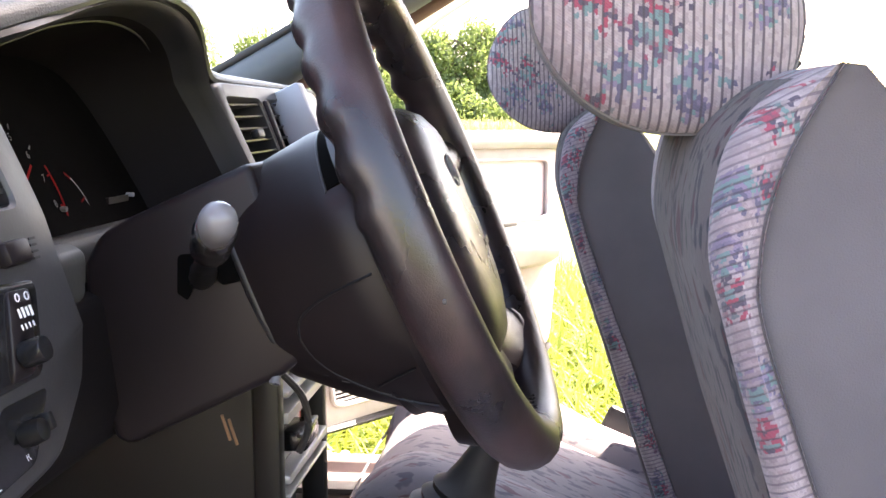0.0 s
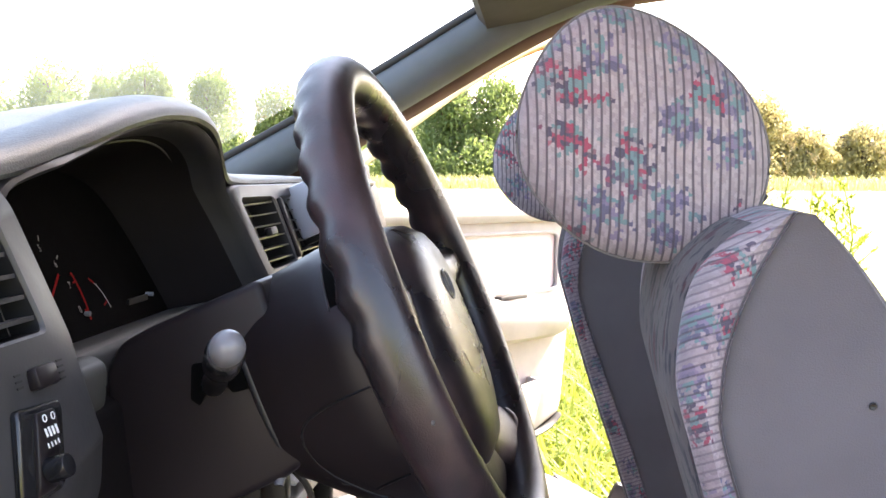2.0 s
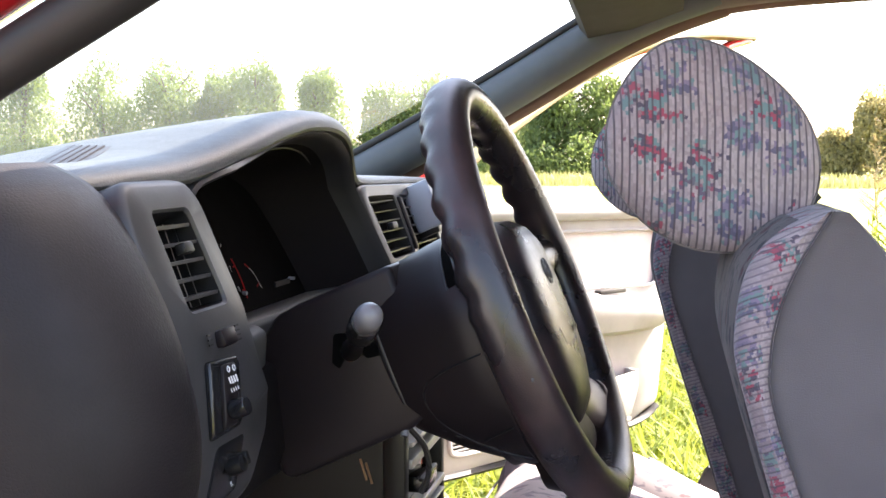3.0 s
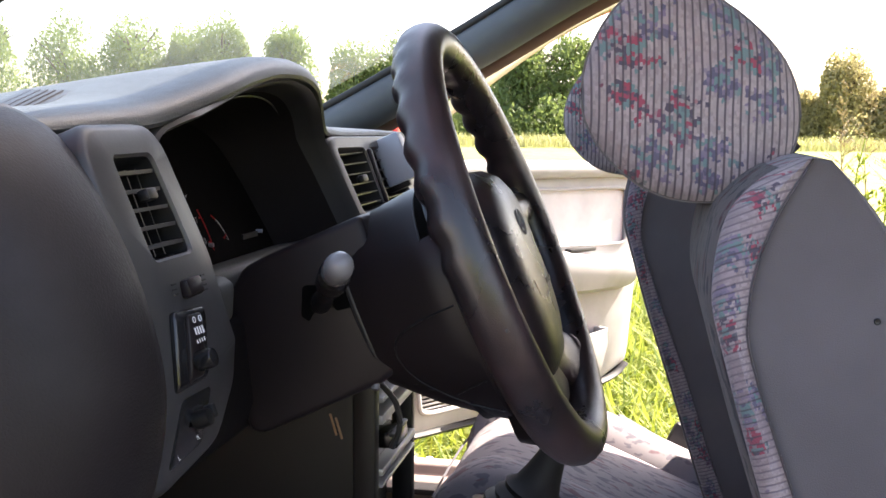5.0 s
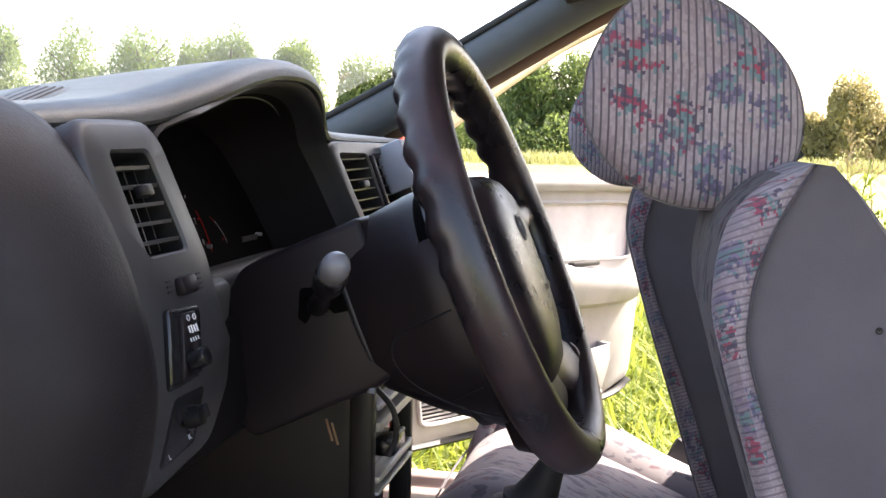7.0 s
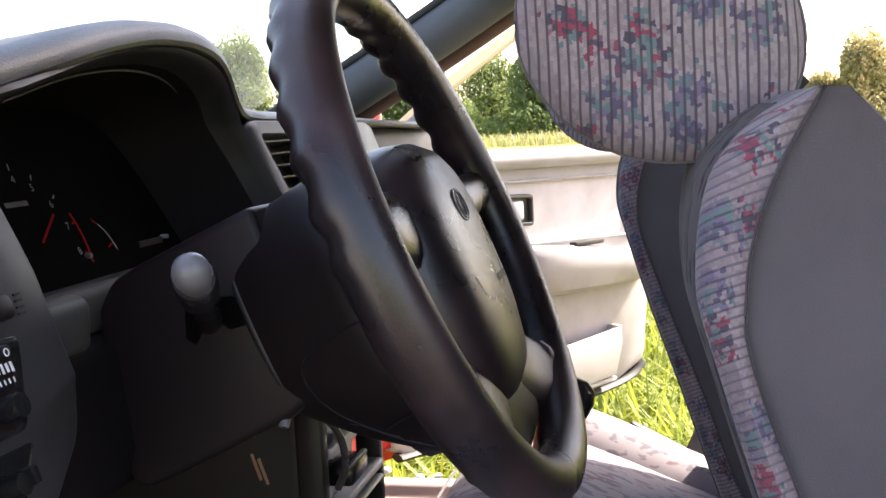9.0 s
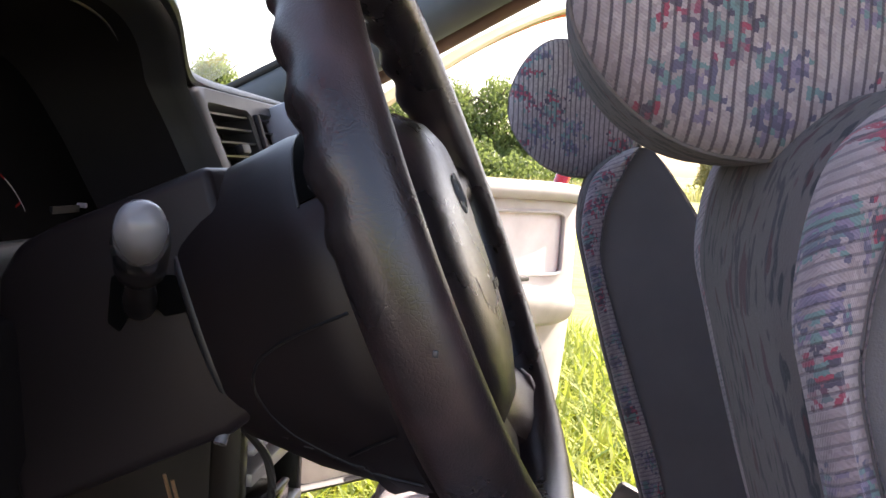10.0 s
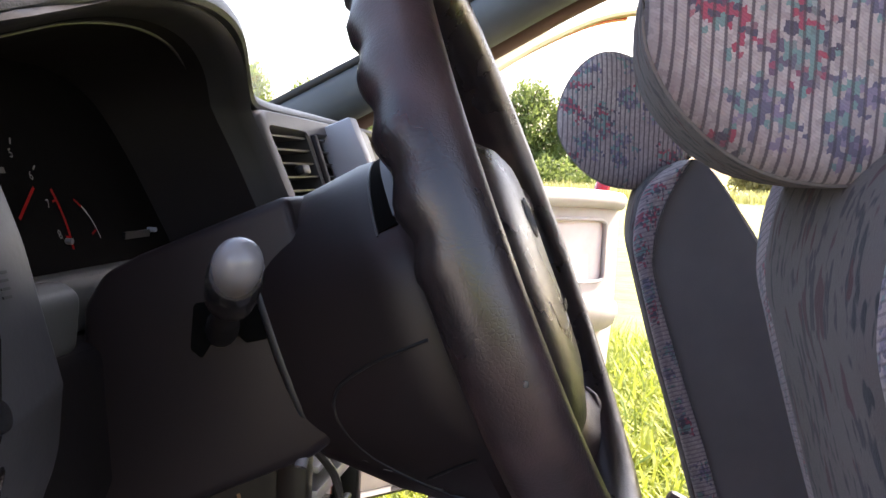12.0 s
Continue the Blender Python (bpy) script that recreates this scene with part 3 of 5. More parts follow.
# Unseen pillars, quarters and shelf, added to close the cabin against light.
for yy in (0.99, 2 * CY - 0.99):
    part("middle_pillar", box((0.66, yy, 0.85), (0.12, 0.06, 1.02), 0.02, rot("Y", 4)), M_ROOF, body, "unseen grey cloth-trimmed middle pillar, added to cut light")
    part("rear_quarter", prism([(1.05, 0.96), (1.50, 0.96), (1.46, 1.31), (1.12, 1.34)], "y", yy - 0.03, yy + 0.03, 0.01), M_ROOF, body)
part("parcel_shelf", box((1.25, CY, 0.965), (0.36, 1.24, 0.02), 0.005), M_CARPET, body)
back_glass = part("rear_window", loft([[(1.42, CY - 0.58, 1.33), (1.42, CY + 0.58, 1.33)], [(1.62, CY - 0.62, 0.97), (1.62, CY + 0.62, 0.97)]], False, False), M_GLASS, body, "clear rear window")
back_glass.visible_shadow = False

visor = thing("sun_visor", (0.2, 0.52, 1.335), "cream vinyl sun visor folded against the headlining", "sun visor")
part("flap", prism([(0.125, 0.36), (0.14, 0.345), (0.26, 0.345), (0.275, 0.36), (0.275, 0.68), (0.255, 0.70), (0.145, 0.70), (0.125, 0.68)], "z", 1.290, 1.312, 0.009, 3), M_VISOR, visor)
part("pivot", tube([(0.20, 0.60, 1.305), (0.21, 0.62, 1.37)], 0.006, 10), M_BLACK, visor)

# ---- dashboard ----
dash = thing("dashboard", (-0.4, CY, 0.62), "dark grey grained vinyl dashboard", "dashboard")


def arch(k):
    """The cowl's edge over the instruments, from the vent side to the middle vents: y, z pairs scaled in about its middle."""
    pts = [(-0.170, 0.925), (-0.175, 0.968), (-0.182, 1.008), (-0.176, 1.034), (-0.150, 1.047), (-0.100, 1.060), (-0.045, 1.073), (0.015, 1.081), (0.070, 1.082), (0.115, 1.076), (0.148, 1.062), (0.166, 1.042), (0.176, 1.022), (0.185, 1.000), (0.196, 0.960), (0.208, 0.915)]
    line = spline([(0, y, z) for y, z in pts], 5)
    return [(0.01 + (p.y - 0.01) * k, 0.93 + (p.z - 0.93) * k) for p in line]


def lip_x(y, z):
    side = min(1.0, max(0.0, (y - 0.04) / 0.11)) * min(1.0, max(0.0, (z - 0.93) / 0.09))
    return -0.190 + 0.33 * max(0.0, 1.03 - z) + 0.003 * min(1.0, max(0.0, z - 1.03) / 0.06) - 0.006 * side - 0.010 * min(1.0, max(0.0, (-0.13 - y) / 0.03))


def hood_z(y):
    ys = [-0.40, -0.36, -0.33, -0.28, -0.22, -0.182, -0.150, -0.10, -0.045, 0.015, 0.07, 0.115, 0.148, 0.172, 0.20, 0.25, 0.45, 0.6, 1.0, 1.08]
    zs = [1.010, 1.032, 1.043, 1.051, 1.056, 1.059, 1.064, 1.076, 1.090, 1.099, 1.101, 1.096, 1.083, 1.062, 1.048, 1.042, 1.038, 1.034, 1.024, 1.0]
    return interp(y, ys, zs)


def edge_z(y):
    """Height of the pad's rear edge: level over the vents, arched over the dials."""
    ys = [-0.40, -0.36, -0.33, -0.28, -0.22, -0.186, -0.150, -0.10, -0.045, 0.015, 0.07, 0.115, 0.148, 0.170, 0.20, 0.25, 0.45, 0.6, 1.0, 1.08]
    zs = [0.990, 1.020, 1.034, 1.041, 1.043, 1.043, 1.049, 1.063, 1.076, 1.085, 1.086, 1.080, 1.066, 1.046, 1.036, 1.033, 1.031, 1.028, 1.020, 0.99]
    return interp(y, ys, zs)


def edge_x(y):
    xs = [-0.40, -0.36, -0.33, -0.28, -0.20, -0.16, -0.12, -0.08, 0.04, 0.09, 0.13, 0.17, 0.21, 0.9, 1.0, 1.08]
    return interp(y, xs, [-0.31, -0.268, -0.246, -0.222, -0.205, -0.199, -0.191, -0.186, -0.184, -0.184, -0.187, -0.196, -0.205, -0.21, -0.225, -0.28])


def soft(f, y, w=0.016):
    return sum(f(y + w * k / 3) for k in range(-3, 4)) / 7


def dash_top():
    """The pad: a rolled rear edge, the top and its fall to the windscreen."""
    rows = []
    n = 170
    roll = ((-0.030, -0.004, 0), (-0.010, -0.004, 0), (-0.002, -0.003, 0), (0, 0, 0), (-0.0015, 0, 0.35), (-0.006, 0, 0.70), (-0.014, 0, 0.92), (-0.026, 0, 1.0))
    for k in range(len(roll) + 14):
        row = []
        for j in range(n + 1):
            y = -0.39 + 1.47 * j / n
            xe, ze, top = soft(edge_x, y), soft(edge_z, y), soft(hood_z, y)
            if k < len(roll):
                dx, dz, f = roll[k]
                row.append((xe + dx, y, ze + dz + (top - ze) * f))
            else:
                f = (k - len(roll) + 1) / 14
                x = xe - 0.026 + (-0.76 - xe + 0.026) * f
                row.append((x, y, 1.036 + (top - 1.036) * (1 - f) ** 0.9 - 0.055 * f * f))
        rows.append(row)
    return loft(rows, False, False)


part("top_pad", dash_top(), M_DASH, dash, "dusty grained dashboard top")


def cowl():
    """The cowl over the instruments: a rounded edge and the inside walls that run back to the dials."""
    rings = []
    for f in (0.0, 0.12, 0.35, 0.6, 0.8, 1.0):
        k = 0.925 - 0.19 * f
        rings.append([(lip_x(y, z) - 0.024 + (-0.300 + 0.44 * (1.03 - z) - lip_x(y, z) + 0.024) * f, y - 0.012 * f, z) for y, z in arch(k)])
    return loft(rings, False, False)


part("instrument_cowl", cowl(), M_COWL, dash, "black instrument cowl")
part("cowl_lip", loft([[(lip_x(y, z) + dx, y, z) for y, z in arch(k)] for k, dx in ((1.020, -0.028), (1.016, -0.012), (1.004, -0.002), (0.988, 0.0), (0.972, -0.003), (0.958, -0.010), (0.940, -0.020), (0.920, -0.027))], False, False), M_LIP, dash, "dark grey rounded lip of the cowl")
line = [(lip_x(y, z) - 0.034, y, z - 0.0015) for y, z in arch(0.915)][24:56]
part("cowl_seam", tube(line, 0.0011, 6), M_GREY, dash, "thin pale seam inside the cowl")


def gp(y, z, n=0.0):
    """A point on the dials' face."""
    return Vector((-0.247 + 0.44 * (0.945 - z) + n, y, z))


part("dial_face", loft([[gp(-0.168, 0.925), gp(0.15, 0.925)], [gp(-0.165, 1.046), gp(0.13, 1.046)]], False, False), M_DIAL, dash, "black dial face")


def arc(c, r, a0, a1, w, n=24, lift=0.001):
    rows = []
    for i in range(n + 1):
        a = radians(a0 + (a1 - a0) * i / n)
        rows.append([gp(c[0] + math.sin(a) * q, c[1] + math.cos(a) * q, lift) for q in (r - w, r)])
    return loft(rows, False, False)


def strip(c, r0, r1, a, w, lift=0.001):
    s, k = math.sin(radians(a)), math.cos(radians(a))
    return loft([[gp(c[0] + s * q - k * e, c[1] + k * q + s * e, lift) for e in (-w, w)] for q in (r0, r1)], False, False)


def writing(text, at, size, mat, parent, turn, name="numeral"):
    """Raised print: the built-in letters, turned into a thin mesh."""
    cu = bpy.data.curves.new(name, "FONT")
    cu.body, cu.size, cu.align_x, cu.align_y = text, size, "CENTER", "CENTER"
    tmp = new(name, cu)
    me = bpy.data.meshes.new_from_object(tmp.evaluated_get(bpy.context.evaluated_depsgraph_get()))
    bpy.data.objects.remove(tmp)
    me.transform(Matrix.Translation(at) @ turn)
    me.materials.append(mat)
    ob = new(name, me)
    ob.parent = parent
    if parent.parent is None:
        ob.location = -Vector(parent.location)
    return ob


DIAL_TURN = Matrix(((0, -0.403, 0.915, 0), (1, 0, 0, 0), (0, 0.915, 0.403, 0), (0, 0, 0, 1)))
TC = (-0.036, 0.957)
for k in range(1, 9):
    a = 101 - 22.5 * (8 - k)
    part("tick", strip(TC, 0.049, 0.053, a, 0.0006), M_PRINT if k < 7 else M_REDPRINT, dash)
    if k > 1:
        writing(str(k), gp(TC[0] + 0.043 * math.sin(radians(a)), TC[1] + 0.043 * math.cos(radians(a)), 0.0012), 0.0075, M_PRINT, dash, DIAL_TURN)
part("red_band", arc(TC, 0.055, 72, 108, 0.0022), M_REDPRINT, dash, "red warning band of the dial")
part("print_bar", strip((TC[0] - 0.012, 0.984), 0.0, 0.024, 90, 0.0016), M_GREY, dash)
part("needle", strip(TC, 0.004, 0.034, 58, 0.0009, 0.004), M_REDPRINT, dash, "red dial needle")
FC = (0.022, 0.942)
part("red_band", arc(FC, 0.030, 30, 44, 0.0016), M_REDPRINT, dash)
part("print_arc", arc(FC, 0.030, 44, 85, 0.0006), M_WHITE, dash)
part("needle", strip(FC, 0.018, 0.026, 72, 0.0006, 0.003), M_REDPRINT, dash)
part("trip_slot", box(gp(0.100, 0.944, 0.001), (0.002, 0.036, 0.0045), 0.0, rot("Y", 0)), M_BLACK, dash)
part("reset_pin", tube([gp(0.121, 0.946, 0.0), gp(0.121, 0.946, 0.006)], 0.0016, 8), M_SILVER, dash)
part("reset_pin", tube([gp(0.012, 0.945, 0.0), gp(0.012, 0.945, 0.004)], 0.0018, 8), M_PRINT, dash)


def fp(y, z, n=0.0):
    """A point on the dashboard's face, n proud of it."""
    foot = max(0.0, 0.905 - z)
    near = 0.007 * min(1.0, max(0.0, -y / 0.1)) * min(1.0, max(0.0, (z - 0.90) / 0.06))
    return Vector((near - 0.199 + 0.37 * (1.024 - z) - 0.45 * foot + n * 0.938, y, z + n * 0.347))


def plate(outer, holes, depth, rnd, put):
    """A face plate with rounded edges and holes through it; outlines are pairs, put(a, b, n) sets them in place."""
    bm = bmesh.new()
    ca = sum(a for a, _ in outer) / len(outer)
    cb = sum(b for _, b in outer) / len(outer)
    rad = max(math.hypot(a - ca, b - cb) for a, b in outer)

    def ring(pts, n, inset, c):
        out = []
        for a, b in pts:
            d = math.hypot(a - c[0], b - c[1]) or 1
            out.append(bm.verts.new(put(a - (a - c[0]) / d * inset, b - (b - c[1]) / d * inset, n)))
        return out

    def skin(r, s):
        for i in range(len(r)):
            bm.faces.new((r[i], r[(i + 1) % len(r)], s[(i + 1) % len(r)], s[i]))

    rs = [ring(outer, -depth, 0, (ca, cb)), ring(outer, -rnd, 0, (ca, cb)), ring(outer, -rnd * 0.3, rnd * 0.35, (ca, cb)), ring(outer, 0, rnd, (ca, cb))]
    for r, s in zip(rs, rs[1:]):
        skin(r, s)
    edges = [bm.edges.get((rs[-1][i], rs[-1][(i + 1) % len(outer)])) for i in range(len(outer))]
    for h in holes:
        c = (sum(a for a, _ in h) / len(h), sum(b for _, b in h) / len(h))
        q = [ring(h, 0, -0.0025, c), ring(h, -0.002, -0.0005, c), ring(h, -depth, 0, c)]
        skin(q[0], q[1]), skin(q[1], q[2])
        edges += [bm.edges.get((q[0][i], q[0][(i + 1) % len(h)])) for i in range(len(h))]
    bmesh.ops.triangle_fill(bm, use_beauty=True, use_dissolve=False, edges=edges)
    return bm


def rrect(pts, r=0.15, n=5):
    """A four-sided outline with rounded corners."""
    out = []
    for i in range(len(pts)):
        p, a, b = Vector(pts[i]), Vector(pts[i - 1]), Vector(pts[(i + 1) % len(pts)])
        s, e = p.lerp(a, r), p.lerp(b, r)
        for k in range(n + 1):
            t = k / n
            q = s * (1 - t) ** 2 + p * 2 * t * (1 - t) + e * t * t
            out.append((q.x, q.y))
    return out


END = [(-0.236, 1.056), (-0.204, 1.038), (-0.172, 0.990), (-0.152, 0.94), (-0.144, 0.89), (-0.156, 0.83), (-0.185, 0.76), (-0.28, 0.70), (-0.45, 0.70), (-0.45, 1.03)]


def end_pad():
    rings = []
    for y, k in ((-0.385, 0.62), (-0.383, 0.76), (-0.376, 0.86), (-0.362, 0.935), (-0.342, 0.975), (-0.315, 0.995), (-0.290, 1.0), (-0.276, 0.985), (-0.270, 0.955)):
        rings.append([(-0.45 + (x + 0.45) * k, y, 0.87 + (z - 0.87) * (0.72 + 0.28 * k)) for x, z in (((p.x, p.z)) for p in spline([Vector((x, 0, z)) for x, z in END], 4))])
    return loft(rings)


part("end_pad", end_pad(), M_DASH_SHADED, dash, "rounded end of the dashboard, shade put into its colour")
BEZ = rrect([(-0.278, 1.046), (-0.180, 1.047), (-0.164, 0.962), (-0.157, 0.905), (-0.156, 0.872), (-0.178, 0.840), (-0.268, 0.828)], 0.2)
VENT = rrect([(-0.246, 1.0255), (-0.199, 1.0255), (-0.190, 0.967), (-0.241, 0.967)], 0.1, 3)
bez = part("vent_surround", plate(BEZ, [VENT], 0.03, 0.006, fp), M_GREY, dash, "dark grey plastic surround with rounded corners")
part("vent_box", loft([[fp(a, b, -0.002) for a, b in VENT], [fp(a * 0.9 - 0.022, b * 0.9 + 0.0995, -0.028) for a, b in VENT]], True, False), M_BLACK, bez)
part("vent_back", box(fp(-0.219, 0.996, -0.03), (0.004, 0.07, 0.07), 0.0, rot("Y", -20)), M_BLACK, bez)


def slat(z, ya, yb, deep=0.016, th=0.0016, dz=0.0):
    a, b = fp(ya, z, -0.003), fp(yb, z + dz, -0.003)
    bm = bmesh.new()
    for p in (a, b):
        for dx, dzz in ((0, -th / 2), (0, th / 2), (-deep, th / 2 - 0.003), (-deep, -th / 2 - 0.003)):
            bm.verts.new(p + Vector((dx, 0, dzz)))
    v = list(bm.verts)
    for f in ((0, 1, 2, 3), (4, 7, 6, 5), (0, 4, 5, 1), (1, 5, 6, 2), (2, 6, 7, 3), (3, 7, 4, 0)):
        bm.faces.new([v[i] for i in f])
    return bm


for k in range(5):
    f = (k + 0.75) / 5.4
    z = 1.0255 - 0.0585 * f
    part("vent_slat", slat(z, -0.247 + 0.005 * f, -0.199 + 0.009 * f, 0.016, 0.0024), M_GREY, bez)
for k in range(3):
    part("vent_fin", box(fp(-0.232 + 0.013 * k, 0.995, -0.016), (0.012, 0.0015, 0.055), 0.0, rot("Y", -20)), M_BLACK, bez)
part("vent_tab", box(fp(-0.2215, 1.003, 0.0), (0.008, 0.013, 0.0075), 0.002, rot("Y", -20)), M_BLACK, bez)
part("switch", box(fp(-0.208, 0.946, 0.001), (0.008, 0.021, 0.0115), 0.0025, rot("Y", -20)), M_SHROUD, dash, "small black rocker switch")
for y0, k in ((-0.229, 3), (-0.188, 4)):
    for j in range(k):
        part("icon_bar", box(fp(y0, 0.9505 - 0.003 * j, 0.0006), (0.0006, 0.0055, 0.0011), 0.0, rot("Y", -20)), M_RUBBER, dash)
PAN = rrect([(-0.238, 0.936), (-0.196, 0.933), (-0.203, 0.889), (-0.246, 0.889)], 0.1, 3)
pan = part("switch_panel", plate(PAN, [], 0.004, 0.002, lambda a, b, n: fp(a, b, n + 0.001)), M_GLOSS, dash, "glossy black switch panel")
lamp = part("knob_plate", plate(rrect([(-0.225, 0.931), (-0.206, 0.930), (-0.213, 0.892), (-0.233, 0.892)], 0.12, 3), [], 0.004, 0.001, lambda a, b, n: fp(a, b, n + 0.0025)), M_SHROUD, pan)
KN = rot("Y", 70)
part("dimmer_knob", lathe([(0.0062, 0), (0.0064, 0.003), (0.0060, 0.009), (0.0055, 0.0105), (0.001, 0.011)], Matrix.Translation(fp(-0.2235, 0.903, 0.002)) @ KN, 22), M_GLOSS, pan, "round black dimmer knob")
for j, (y0, z0) in enumerate(((-0.2195, 0.9272), (-0.2115, 0.9268))):
    part("lamp_sign", tube([fp(y0 + 0.0017 * math.cos(a), z0 + 0.0017 * math.sin(a), 0.0031) for a in (k * 0.5236 for k in range(12))], 0.00035, 5, True), M_WHITE, pan)
for j in range(4):
    part("scale_mark", box(fp(-0.2212 + 0.0034 * j, 0.9205 - 0.0001 * j, 0.0031), (0.0005, 0.0013, 0.0042 + 0.0006 * (j % 2)), 0.0, rot("Y", -20)), M_WHITE, pan)
for j in range(4):
    part("scale_mark", box(fp(-0.2222 + 0.0034 * j, 0.9145, 0.0031), (0.0005, 0.0006, 0.0024), 0.0, rot("Y", -20)), M_WHITE, pan)
PAN2 = rrect([(-0.240, 0.884), (-0.197, 0.883), (-0.206, 0.848), (-0.254, 0.843)], 0.12, 3)
pan2 = part("mirror_panel", plate(PAN2, [], 0.004, 0.002, lambda a, b, n: fp(a, b, n + 0.001)), M_GLOSS, dash, "black mirror adjuster panel")
part("mirror_knob", lathe([(0.0058, 0), (0.0060, 0.004), (0.0052, 0.010), (0.001, 0.011)], Matrix.Translation(fp(-0.222, 0.866, 0.002)) @ KN, 20), M_BLACK, pan2)
part("mirror_lever", box(fp(-0.208, 0.867, 0.005), (0.009, 0.005, 0.009), 0.0015, rot("Y", -20)), M_BLACK, pan2)
FACE_TURN = Matrix(((0, -0.347, 0.938, 0), (1, 0, 0, 0), (0, 0.938, 0.347, 0), (0, 0, 0, 1)))
writing("L", fp(-0.2425, 0.8495, 0.0016), 0.0062, M_WHITE, pan2, FACE_TURN, "letter")
writing("R", fp(-0.2165, 0.8545, 0.0016), 0.0062, M_WHITE, pan2, FACE_TURN, "letter")

part("dial_ledge", prism([(-0.250, 0.928), (-0.212, 0.934), (-0.206, 0.930), (-0.206, 0.905), (-0.25, 0.900)], "y", -0.098, 0.205, 0.004), M_LEDGE, dash, "thin grey shelf under the dials")
part("ledge_block", prism([(-0.250, 0.928), (-0.186, 0.938), (-0.178, 0.932), (-0.180, 0.905), (-0.25, 0.900)], "y", -0.178, -0.100, 0.006, 3), M_LEDGE, dash, "grey ledge beside the column")
part("knee_panel", prism([(-0.196, 0.903), (-0.189, 0.898), (-0.182, 0.835), (-0.190, 0.812), (-0.225, 0.792), (-0.30, 0.77), (-0.45, 0.76), (-0.45, 0.903)], "y", -0.180, 0.175, 0.008), M_KNEE, dash)
part("lower_pad", prism([(-0.200, 0.842), (-0.190, 0.834), (-0.188, 0.815), (-0.21, 0.79), (-0.30, 0.765), (-0.45, 0.755), (-0.45, 0.842)], "y", -0.275, -0.182, 0.012, 3), M_KNEE, dash)

# middle of the dashboard: twin vents, then the stack of slots below
STACK = rrect([(0.196, 1.034), (0.560, 1.030), (0.560, 0.900), (0.212, 0.900)], 0.06, 3)
CV1 = rrect([(0.216, 1.020), (0.316, 1.018), (0.322, 0.957), (0.233, 0.957)], 0.1, 3)
CV2 = rrect([(0.332, 1.018), (0.452, 1.016), (0.452, 0.957), (0.338, 0.957)], 0.1, 3)
stack = part("middle_vent_surround", plate(STACK, [CV1, CV2], 0.03, 0.007, fp), M_GREY, dash, "dark grey surround of twin air vents")
for ring_pts in (CV1, CV2):
    cx = sum(a for a, _ in ring_pts) / len(ring_pts)
    part("vent_back", box(fp(cx, 0.988, -0.03), (0.004, 0.13, 0.07), 0.0, rot("Y", -20)), M_BLACK, stack)
for k in range(6):
    f = (k + 0.4) / 6
    z = 1.019 - 0.062 * f
    part("vent_slat", slat(z, 0.217 + 0.016 * f, 0.3165 + 0.005 * f, 0.018), M_GREY, stack)
    part("vent_slat", slat(z, 0.333 + 0.005 * f, 0.452, 0.018), M_GREY, stack)
part("vent_tab", box(fp(0.268, 0.988, 0.0), (0.008, 0.020, 0.008), 0.002, rot("Y", -20)), M_BLACK, stack)
part("vent_divider", box(fp(0.327, 0.988, 0.001), (0.006, 0.008, 0.062), 0.002, rot("Y", -20)), M_SHROUD, stack)
part("stack_body", prism([(-0.178, 0.898), (-0.165, 0.898), (-0.172, 0.60), (-0.20, 0.50), (-0.45, 0.50), (-0.45, 1.02), (-0.235, 1.02), (-0.225, 0.898)], "y", 0.207, 0.320, 0.004), M_BLACK, dash)
part("radio_surround", prism([(-0.185, 0.898), (-0.205, 0.86), (-0.30, 0.84), (-0.45, 0.84), (-0.45, 1.02), (-0.235, 1.02), (-0.225, 0.898)], "y", 0.322, 0.556, 0.004), M_BLACK, dash)
for y in (0.186, 0.350):
    part("stack_post", box((-0.160, y, 0.74), (0.024, 0.018, 0.30), 0.004), M_BLACK, dash)
for z, h in ((0.772, 0.006), (0.752, 0.010), (0.698, 0.008), (0.684, 0.004)):
    part("stack_trim", box((-0.152, 0.268, z), (0.016, 0.15, h), 0.002), M_TRIM, dash, "scuffed silver-grey trim bar")
part("ashtray_back", box((-0.166, 0.246, 0.725), (0.012, 0.10, 0.05), 0.002), M_TRIM, dash)
part("ashtray_clip", box((-0.148, 0.232, 0.727), (0.03, 0.05, 0.018), 0.004), M_GLOSS, dash, "black plastic clip in the open slot")
part("ashtray_clip", box((-0.136, 0.226, 0.736), (0.006, 0.060, 0.004), 0.0015), M_BLACK, dash)
part("glovebox_panel", prism([(-0.235, 1.03), (-0.215, 0.95), (-0.235, 0.86), (-0.32, 0.80), (-0.50, 0.80), (-0.50, 1.02)], "y", 0.562, 1.06, 0.02), M_DASH_SHADED, dash)
part("defrost_grille", box((-0.292, -0.175, 1.0568), (0.034, 0.13, 0.004), 0.0015, rot("Z", 18) @ rot("X", 8)), M_BLACK, dash, "black slotted defroster outlet")
for k in range(5):
    part("defrost_slat", box((-0.304 + 0.006 * k, -0.175, 1.0580), (0.0018, 0.122, 0.003), 0.0, rot("Z", 18) @ rot("X", 8)), M_SHROUD, dash)
for k in range(2):
    part("pedal_light", tube([(-0.155 + 0.005 * k, 0.05, 0.797 - 0.003 * k), (-0.150 + 0.005 * k, 0.052, 0.778 - 0.003 * k)], 0.0012, 6), M_BRASS, dash, "thin bright metal edge under the column")
part("cable", tube(spline([(-0.13, 0.12, 0.81), (-0.115, 0.125, 0.79), (-0.112, 0.128, 0.765), (-0.12, 0.13, 0.745)], 5), 0.003, 7), M_GREY, dash)

